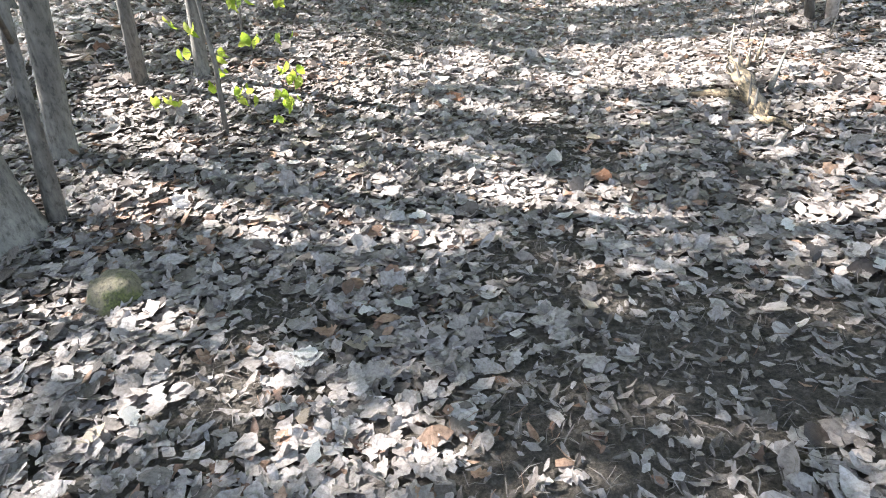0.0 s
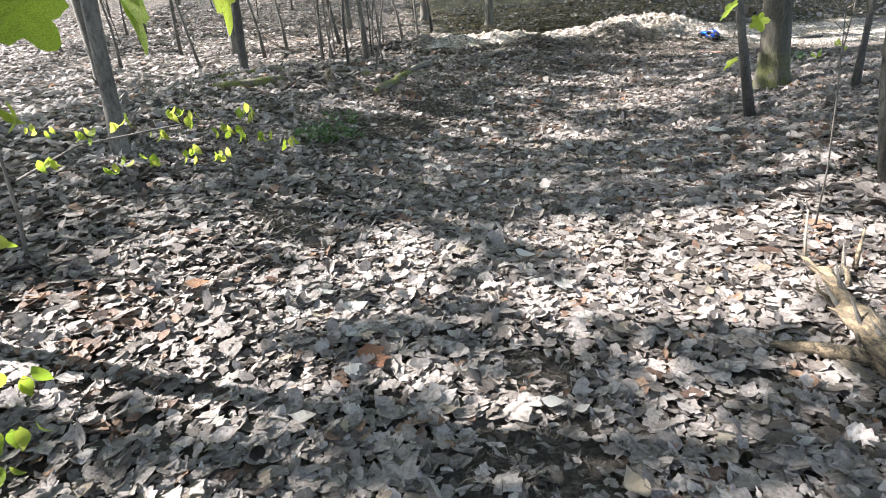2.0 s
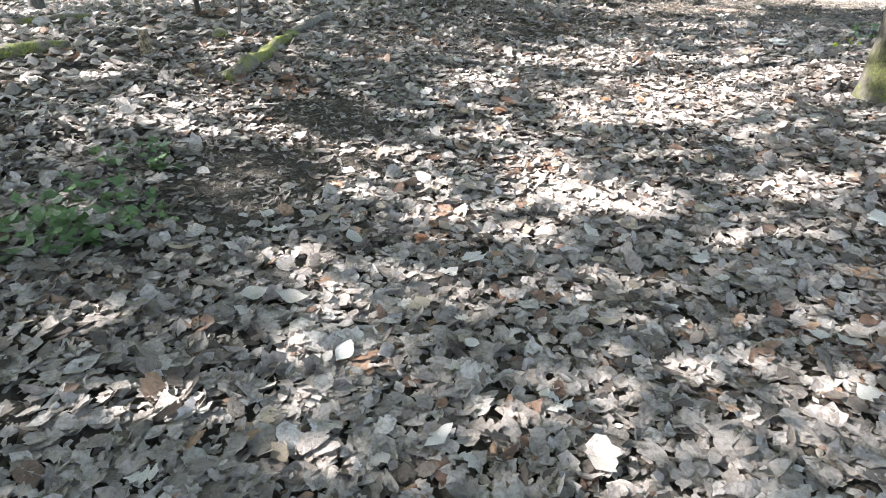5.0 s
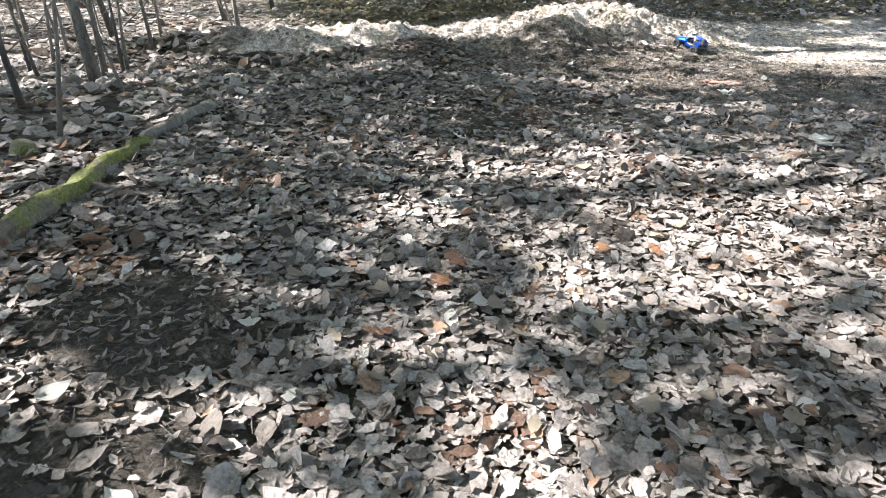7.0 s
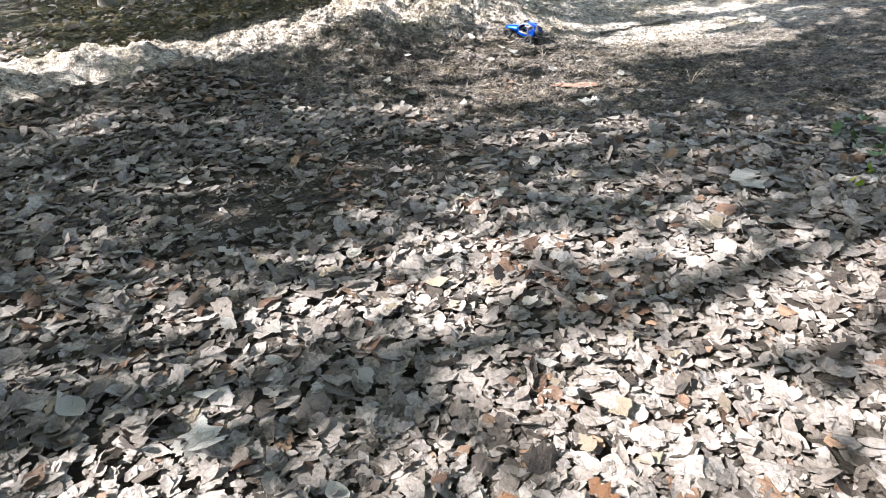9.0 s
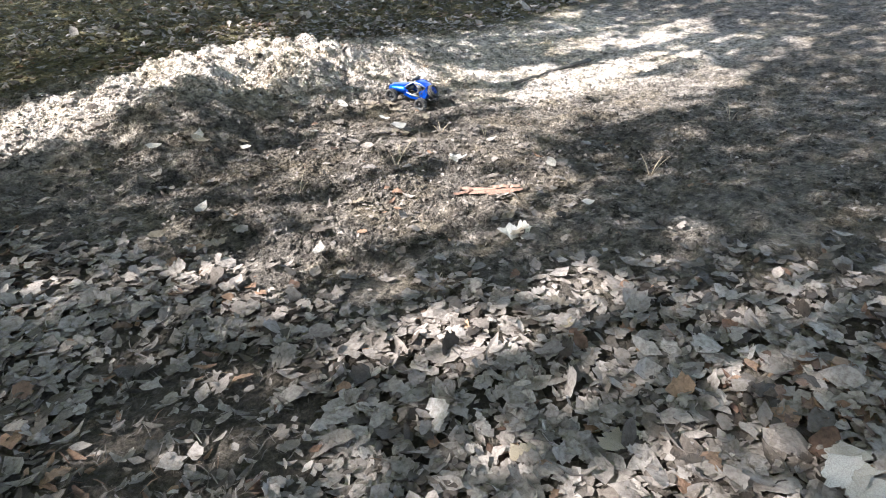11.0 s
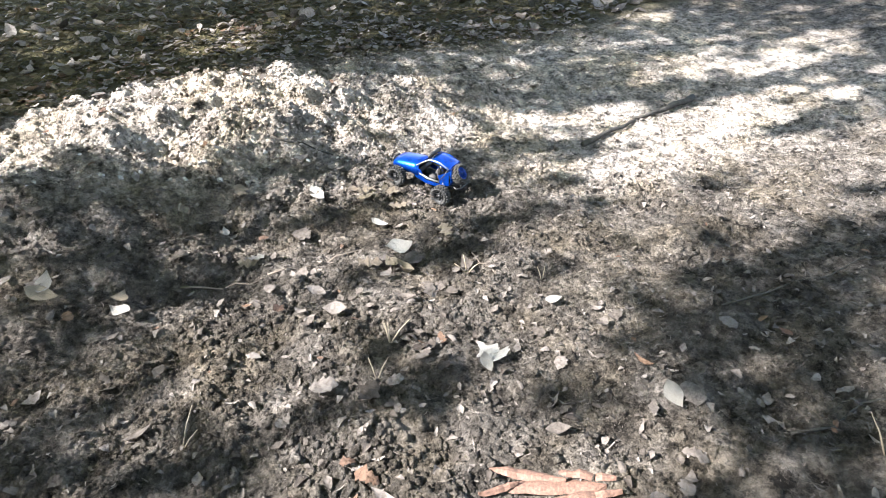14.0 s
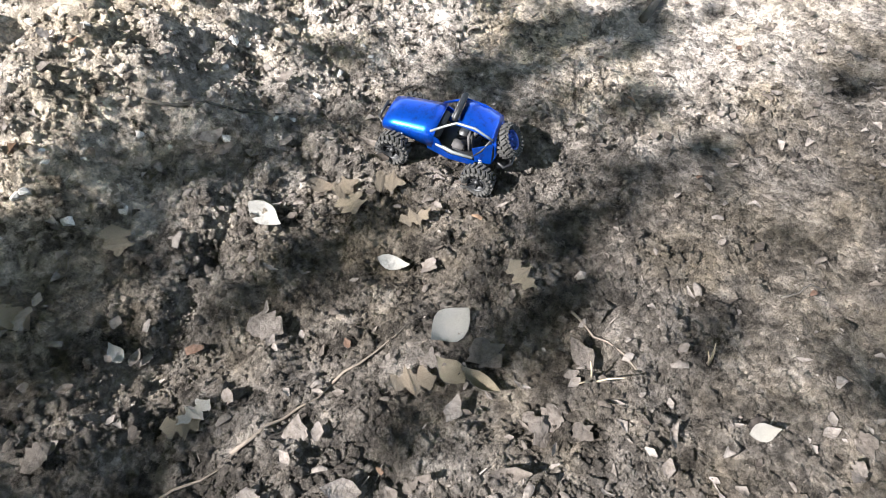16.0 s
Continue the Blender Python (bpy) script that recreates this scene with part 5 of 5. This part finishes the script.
clods("soil_grit", "crumbled dry earth over the bank", 9000, (3.6, 8.6, 14.9, 17.0), 0.014, lambda x, y: np.clip(berm(x, y) / 0.12, 0.1, 1) * bare(x, y), 6, bits)
clods("soil_clods", "broken clods of pale dry earth on the bank", 11000, (3.6, 8.5, 13.2, 17.2), 0.014, lambda x, y: np.clip(berm(x, y) / 0.16 + 0.5 * np.clip(fbm(x, y, 0.8, 3, 88) + 0.05, 0, 1), 0.04, 1) * (0.2 + 0.8 * bare(x, y)), 2, lumps)
rng = np.random.default_rng(31)
n = 15000
x, y = rng.uniform(3.6, 10.0, n), rng.uniform(11.2, 16.5, n)
keep = rng.random(n) < bare(x, y) * np.clip(0.7 + 2.5 * fbm(x, y, 0.7, 3, 77), 0.15, 1)
x, y = x[keep], y[keep]
n = len(x)
chip = [blade((0.03, 0.05, 0.03), 0.5, 0.3), blade((0.04, 0.16, 0.04), 0.5, 0.5), blade((0.1, 0.3, 0.05), 0.6, -0.4)]
v, f, t = scatter(chip, np.stack([x, y, land(x, y) + 0.008], 1), 0.008 + 0.04 * rng.random(n) ** 2.5, rng.uniform(0, 6.28, n), np.abs(rng.normal(0, 0.3, n)), rng.uniform(0, 6.28, n), rng.uniform(0.03, 0.7, n))
tagged(arrays("leaf_scraps", v, f, LITTER, {"tone": t}), "scraps of broken leaf and straw on the dirt", "leaves", kind="stuff")

# single leaves and clods nearest the trail, as pieces of the litter and of the bank
carpet = bpy.data.objects["leaf_litter"]
bank = bpy.data.objects["soil_clods"]
single = [leaf_mesh("leaf", sh, m) for sh in (LEAVES[0], LEAVES[3], LEAVES[4], LEAVES[6], SHAPES["oval"], SHAPES["oak"]) for m in (PALE, TAN)]
rng = random.Random(17)
made = 0
while made < 240:
    y = rng.uniform(1.0, 12.2)
    x = 0.1 + 0.06 * y + 0.022 * y * y + rng.uniform(-1.5, 1.6)
    if float(bare(np.array([x]), np.array([y]))[0]) > 0.4 or float(scuffed(np.array([x]), np.array([y]))[0]) > rng.random():
        continue
    ob = new("leaf", rng.choice(single))
    ob.parent = carpet
    ob.matrix_basis = pose(x, y, ground_z(x, y) + rng.uniform(0.035, 0.052), rng.uniform(-16, 16), rng.uniform(-16, 16), rng.uniform(0, 360)) @ Matrix.Scale(rng.uniform(0.07, 0.12), 4)
    made += 1
clod_mesh = []
for v, f in lumps[:5]:
    me = bpy.data.meshes.new("clod")
    me.from_pydata([tuple(map(float, p)) for p in v], [], [tuple(map(int, t)) for t in f])
    me.materials.append(CLOD)
    clod_mesh.append(me)
for k in range(160):
    x = rng.uniform(4.4, 7.4)
    y = rng.uniform(14.9, 16.3)
    if float(berm(np.array([x]), np.array([y]))[0]) < 0.06:
        continue
    ob = new("clod", clod_mesh[k % 5])
    ob.parent = bank
    size = rng.uniform(0.02, 0.042)
    ob.matrix_basis = pose(x, y, ground_z(x, y) - size * 0.05, rng.uniform(-40, 40), rng.uniform(-40, 40), rng.uniform(0, 360)) @ Matrix.Scale(size, 4)

# ---- the radio-controlled rock buggy, parked on the dirt ----
def paint(name, color, metal, rough, coat):
    m, nt, b = nodes_of(name)
    nt.links.new(mix(nt, ramp(nt, noise_tex(nt, 40, 6, 0.7), [(0.48, (0, 0, 0)), (0.7, (0.6, 0.6, 0.6))]), color, (0.012, 0.014, 0.03)), b.inputs["Base Color"])
    b.inputs["Metallic"].default_value, b.inputs["Roughness"].default_value, b.inputs["Coat Weight"].default_value = metal, rough, coat
    return m


BLUE = paint("blue_shell", (0.001, 0.075, 0.52), 0.8, 0.28, 0.5)
BLUE_RIM = paint("blue_rim", (0.003, 0.045, 0.3), 0.2, 0.4, 0.2)
RUBBER = plain("dusty_rubber", (0.035, 0.033, 0.031), 0.85, grain=80, amount=0.5)
BLACK = plain("black_plastic", (0.013, 0.013, 0.014), 0.5, grain=60)
SILVER = plain("silver_bar", (0.24, 0.25, 0.24), 0.4, 0.5, 60, 0.3)
LENS = plain("lamp_lens", (0.12, 0.12, 0.13), 0.15, 0.2)

CAR_X, CAR_Y, CAR_TURN, CAR_SCALE = 7.125, 14.885, 21.0, 0.92
turn = Matrix.Rotation(radians(CAR_TURN), 4, "Z")
feet = {}
for sx in (-1, 1):
    for sy in (-1, 1):
        p = turn @ Vector((sx * 0.11, sy * 0.15, 0)) * CAR_SCALE
        feet[sx, sy] = float(np.mean(land(CAR_X + p.x + np.array([-0.02, 0, 0.02]), CAR_Y + p.y + np.array([0.0, 0.02, -0.02]))))
car_z = sum(feet.values()) / 4
pitch = math.atan2((feet[-1, 1] + feet[1, 1] - feet[-1, -1] - feet[1, -1]) / 2, 0.30 * CAR_SCALE)
roll = math.atan2((feet[-1, 1] + feet[-1, -1] - feet[1, 1] - feet[1, -1]) / 2, 0.22 * CAR_SCALE)
car = empty("toy_car", Matrix.Translation((CAR_X, CAR_Y, car_z)) @ turn @ Matrix.Rotation(pitch, 4, "X") @ Matrix.Rotation(roll, 4, "Y") @ Matrix.Scale(CAR_SCALE, 4),
            "blue radio-controlled rock buggy with knobbly black tyres, parked on dirt", "toy car")
TYRE_R, TYRE_W = 0.056, 0.046


def lathe(bm, profile, seg=28):
    """Turns a profile of (x along the axle, radius) round the x axis."""
    rings = [[bm.verts.new((x, r * math.cos(2 * math.pi * k / seg), r * math.sin(2 * math.pi * k / seg))) for k in range(seg)] for x, r in profile]
    for a, b in zip(rings[:-1], rings[1:]):
        for k in range(seg):
            bm.faces.new((a[k], a[(k + 1) % seg], b[(k + 1) % seg], b[k]))
    return rings


def tyre_mesh():
    bm = bmesh.new()
    w, r = TYRE_W / 2, TYRE_R - 0.005
    lathe(bm, [(-w * 0.75, 0.033), (-w, 0.04), (-w * 1.02, 0.046), (-w * 0.8, r - 0.002), (0, r), (w * 0.8, r - 0.002), (w * 1.02, 0.046), (w, 0.04), (w * 0.75, 0.033)], 36)
    for k in range(20):
        a = 360 * k / 20
        for side in (-1, 1):
            m = Matrix.Rotation(radians(a + side * 4.5), 4, "X") @ pose(side * w * 0.52, 0, r + 0.001, 0, 0, side * 24)
            made = bmesh.ops.create_cube(bm, size=1, matrix=m @ Matrix.Diagonal((w * 0.95, 0.0085, 0.011, 1)))
            m2 = Matrix.Rotation(radians(a + side * 4.5), 4, "X") @ pose(side * w * 0.98, 0, r - 0.009, 0, side * 35, 0)
            bmesh.ops.create_cube(bm, size=1, matrix=m2 @ Matrix.Diagonal((0.006, 0.008, 0.014, 1)))
    return bm


def rim_mesh():
    bm = bmesh.new()
    w = TYRE_W / 2
    lathe(bm, [(-w * 0.7, 0.034), (w * 0.55, 0.034), (w * 0.8, 0.0355), (w * 0.85, 0.032), (w * 0.6, 0.029), (w * 0.2, 0.027), (-w * 0.2, 0.006)], 28)
    for k in range(6):
        box(bm, (0.006, 0.0075, 0.026), (0, 0, 0), 0.001)
        bmesh.ops.transform(bm, matrix=Matrix.Rotation(radians(60 * k), 4, "X") @ pose(w * 0.42, 0, 0.018, 0, 12), verts=bm.verts[-24:])
    lathe(bm, [(w * 0.2, 0.009), (w * 0.75, 0.008), (w * 0.8, 0.0001)], 12)
    return bm


def wheel(parent, m, rim_material, rim_label):
    bm = bmesh.new()
    lathe(bm, [(-TYRE_W * 0.8, 0.006), (TYRE_W * 0.2, 0.006), (TYRE_W * 0.2, 0.0001)], 10)
    hub = part("wheel", bm, BLACK, parent)
    hub.matrix_basis = m
    part("tyre", tyre_mesh(), RUBBER, hub, "knobbly dusty black tyre", smooth=False)
    part("rim", rim_mesh(), rim_material, hub, rim_label)
    return hub


for sx in (-1, 1):
    for sy in (-1, 1):
        flip = Matrix.Rotation(math.pi, 4, "Z") if sx < 0 else Matrix.Identity(4)
        drop = max(-0.012, min(0.012, feet[sx, sy] - car_z - sy * 0.15 * math.tan(pitch) + sx * 0.11 * math.tan(roll)))
        wheel(car, Matrix.Translation((sx * 0.11, sy * 0.15, TYRE_R - 0.004 + drop)) @ flip, BLACK, "black spoked rim")
wheel(car, Matrix.Translation((0.0, -0.2, 0.158)) @ Matrix.Rotation(radians(-44), 4, "X") @ Matrix.Rotation(-math.pi / 2, 4, "Z"), BLUE_RIM, "bright blue spare rim")


def loft(bm, rows, closed=False):
    """Skins rows of points; each row lists half a section, mirrored over x."""
    made = []
    for row in rows:
        full = [bm.verts.new(p) for p in row] + [bm.verts.new((-p[0], p[1], p[2])) for p in reversed(row) if p[0] > 1e-5]
        made.append(full)
    for a, b in zip(made[:-1], made[1:]):
        for k in range(len(a) - 1):
            bm.faces.new((a[k], a[k + 1], b[k + 1], b[k]))
    return made


def shell(name, rows, thick, material, label=""):
    bm = bmesh.new()
    loft(bm, rows)
    bmesh.ops.recalc_face_normals(bm, faces=bm.faces)
    ob = part(name, bm, material, car, label)
    mod = ob.modifiers.new("thickness", "SOLIDIFY")
    mod.thickness, mod.offset = thick, 0
    return ob


def hood_row(y, half, top, low, crown):
    return [(half, y, low), (half * 1.02, y, (low + top) / 2), (half * 0.9, y, top - 0.004), (half * 0.5, y, top + crown * 0.7), (0.0, y, top + crown)]


shell("hood", [hood_row(0.215, 0.054, 0.112, 0.094, 0.002), hood_row(0.206, 0.066, 0.128, 0.094, 0.003), hood_row(0.17, 0.071, 0.139, 0.098, 0.005), hood_row(0.12, 0.074, 0.149, 0.1, 0.007),
               hood_row(0.07, 0.077, 0.158, 0.1, 0.008), hood_row(0.03, 0.08, 0.165, 0.098, 0.007)], 0.004, BLUE, "glossy blue hood with dusty scratches")
shell("roof", [[(0.064, y, z - 0.006), (0.056, y, z), (0.022, y, z + 0.004), (0.0, y, z + 0.004)] for y, z in ((-0.03, 0.219), (-0.06, 0.222), (-0.1, 0.219), (-0.145, 0.208), (-0.16, 0.2))], 0.004, BLUE, "glossy blue roof panel")
shell("rear_panel", [[(0.062, y, z), (0.03, y - 0.004, z), (0.0, y - 0.005, z)] for y, z in ((-0.155, 0.198), (-0.172, 0.165), (-0.178, 0.135), (-0.172, 0.105))], 0.004, BLUE)
for sx in (-1, 1):
    bm = bmesh.new()
    quads = [((0.077, 0.045, 0.12), (0.078, 0.045, 0.088), (0.078, -0.03, 0.074), (0.079, -0.03, 0.096)), ((0.079, -0.03, 0.096), (0.078, -0.03, 0.074), (0.074, -0.12, 0.08), (0.074, -0.12, 0.1)),
             ((0.074, -0.1, 0.15), (0.074, -0.12, 0.1), (0.066, -0.172, 0.106), (0.063, -0.16, 0.19)), ((0.077, 0.045, 0.152), (0.077, 0.045, 0.12), (0.079, -0.015, 0.104), (0.078, 0.01, 0.138))]
    for q in quads:
        bm.faces.new([bm.verts.new((sx * x, y, z)) for x, y, z in q])
    ob = part("side_panel", bm, BLUE, car, smooth=False)
    mod = ob.modifiers.new("thickness", "SOLIDIFY")
    mod.thickness, mod.offset = 0.004, 0
    bm = bmesh.new()
    tube(bm, [(sx * 0.074, 0.045, 0.16), (sx * 0.066, 0.0, 0.198), (sx * 0.06, -0.03, 0.219), (sx * 0.058, -0.09, 0.222), (sx * 0.06, -0.155, 0.202)], [0.0042] * 5, 8)
    part("roof_rail", bm, BLUE if sx > 0 else SILVER, car, "edge rail along the roof, pale on the left side")
    bm = bmesh.new()
    tube(bm, [(sx * 0.076, 0.02, 0.118), (sx * 0.078, -0.04, 0.108), (sx * 0.075, -0.11, 0.112)], [0.006] * 3, 8)
    part("door_bar", bm, SILVER, car, "pale grey bar across the door opening")
    bm = bmesh.new()
    tube(bm, [(sx * 0.06, -0.15, 0.2), (sx * 0.07, -0.13, 0.15), (sx * 0.074, -0.1, 0.108)], [0.004] * 3, 8)
    part("cage_tube", bm, BLACK, car)
    for sy in (-1, 1):
        bm = bmesh.new()
        tube(bm, [(sx * 0.058, sy * 0.125, 0.13), (sx * 0.078, sy * 0.148, 0.065)], [0.004, 0.004], 8)
        for k in range(7):
            u = 0.15 + 0.1 * k
            c = Vector((sx * 0.058, sy * 0.125, 0.13)).lerp(Vector((sx * 0.078, sy * 0.148, 0.065)), u)
            d = Vector((sx * 0.02, sy * 0.023, -0.065)).normalized() * 0.0018
            tube(bm, [c - d, c + d], [0.0085, 0.0085], 10)
        part("shock_absorber", bm, SILVER, car, "coil-over shock with pale spring")
bm = bmesh.new()
box(bm, (0.07, 0.34, 0.02), (0, 0, 0.078), 0.004)
box(bm, (0.1, 0.16, 0.012), (0, -0.03, 0.088), 0.003)
box(bm, (0.045, 0.06, 0.03), (0, 0.1, 0.1), 0.005)
part("chassis", bm, BLACK, car, "black plastic chassis plate")
for sy in (-1, 1):
    bm = bmesh.new()
    tube(bm, [(-0.095, sy * 0.15, 0.054), (0, sy * 0.15, 0.054), (0.095, sy * 0.15, 0.054)], [0.009, 0.016, 0.009], 12)
    box(bm, (0.032, 0.045, 0.036), (0, sy * 0.145, 0.054), 0.008)
    part("axle", bm, BLACK, car)
for sx in (-1, 1):
    bm = bmesh.new()
    box(bm, (0.04, 0.045, 0.014), (sx * 0.032, -0.05, 0.104), 0.005)
    box(bm, (0.04, 0.014, 0.07), (sx * 0.032, -0.085, 0.138), 0.006, (-14, 0, 0))
    box(bm, (0.022, 0.012, 0.02), (sx * 0.032, -0.095, 0.178), 0.005, (-14, 0, 0))
    part("seat", bm, plain("grey_seat", (0.05, 0.046, 0.046), 0.85) if sx < 0 else BLACK, car)
bm = bmesh.new()
box(bm, (0.13, 0.03, 0.03), (0, 0.03, 0.128), 0.006)
part("dashboard", bm, BLACK, car)
bm = bmesh.new()
box(bm, (0.125, 0.016, 0.02), (0, -0.02, 0.234), 0.003)
for sx in (-1, 1):
    tube(bm, [(sx * 0.05, -0.028, 0.216), (sx * 0.05, -0.02, 0.232)], [0.004, 0.004], 8)
bar = part("light_bar", bm, BLACK, car, "black roof light bar")
for k in range(5):
    bm = bmesh.new()
    tube(bm, [(-0.048 + 0.024 * k, -0.013, 0.234), (-0.048 + 0.024 * k, -0.009, 0.234)], [0.0085, 0.008], 12)
    part("lamp", bm, LENS, bar, "small clear lamp")
for sy, half, z in ((1, 0.05, 0.085), (-1, 0.055, 0.09)):
    bm = bmesh.new()
    tube(bm, [(-half * 0.6, sy * 0.175, z), (-half, sy * 0.215, z), (-half * 0.6, sy * 0.235, z + 0.005), (half * 0.6, sy * 0.235, z + 0.005), (half, sy * 0.215, z), (half * 0.6, sy * 0.175, z)], [0.0055] * 6, 8)
    tube(bm, [(-half * 0.6, sy * 0.228, z + 0.028), (half * 0.6, sy * 0.228, z + 0.028)], [0.0045] * 2, 8)
    for sx in (-1, 1):
        tube(bm, [(sx * half * 0.55, sy * 0.233, z), (sx * half * 0.55, sy * 0.228, z + 0.03)], [0.004] * 2, 8)
    part("bumper", bm, BLACK, car, "black tube bumper")
for ob in car.children:
    if ob.name.split(".")[0] in ("hood", "roof", "rear_panel", "side_panel", "roof_rail", "door_bar", "cage_tube", "seat", "dashboard", "light_bar", "chassis"):
        ob.location.z -= 0.008
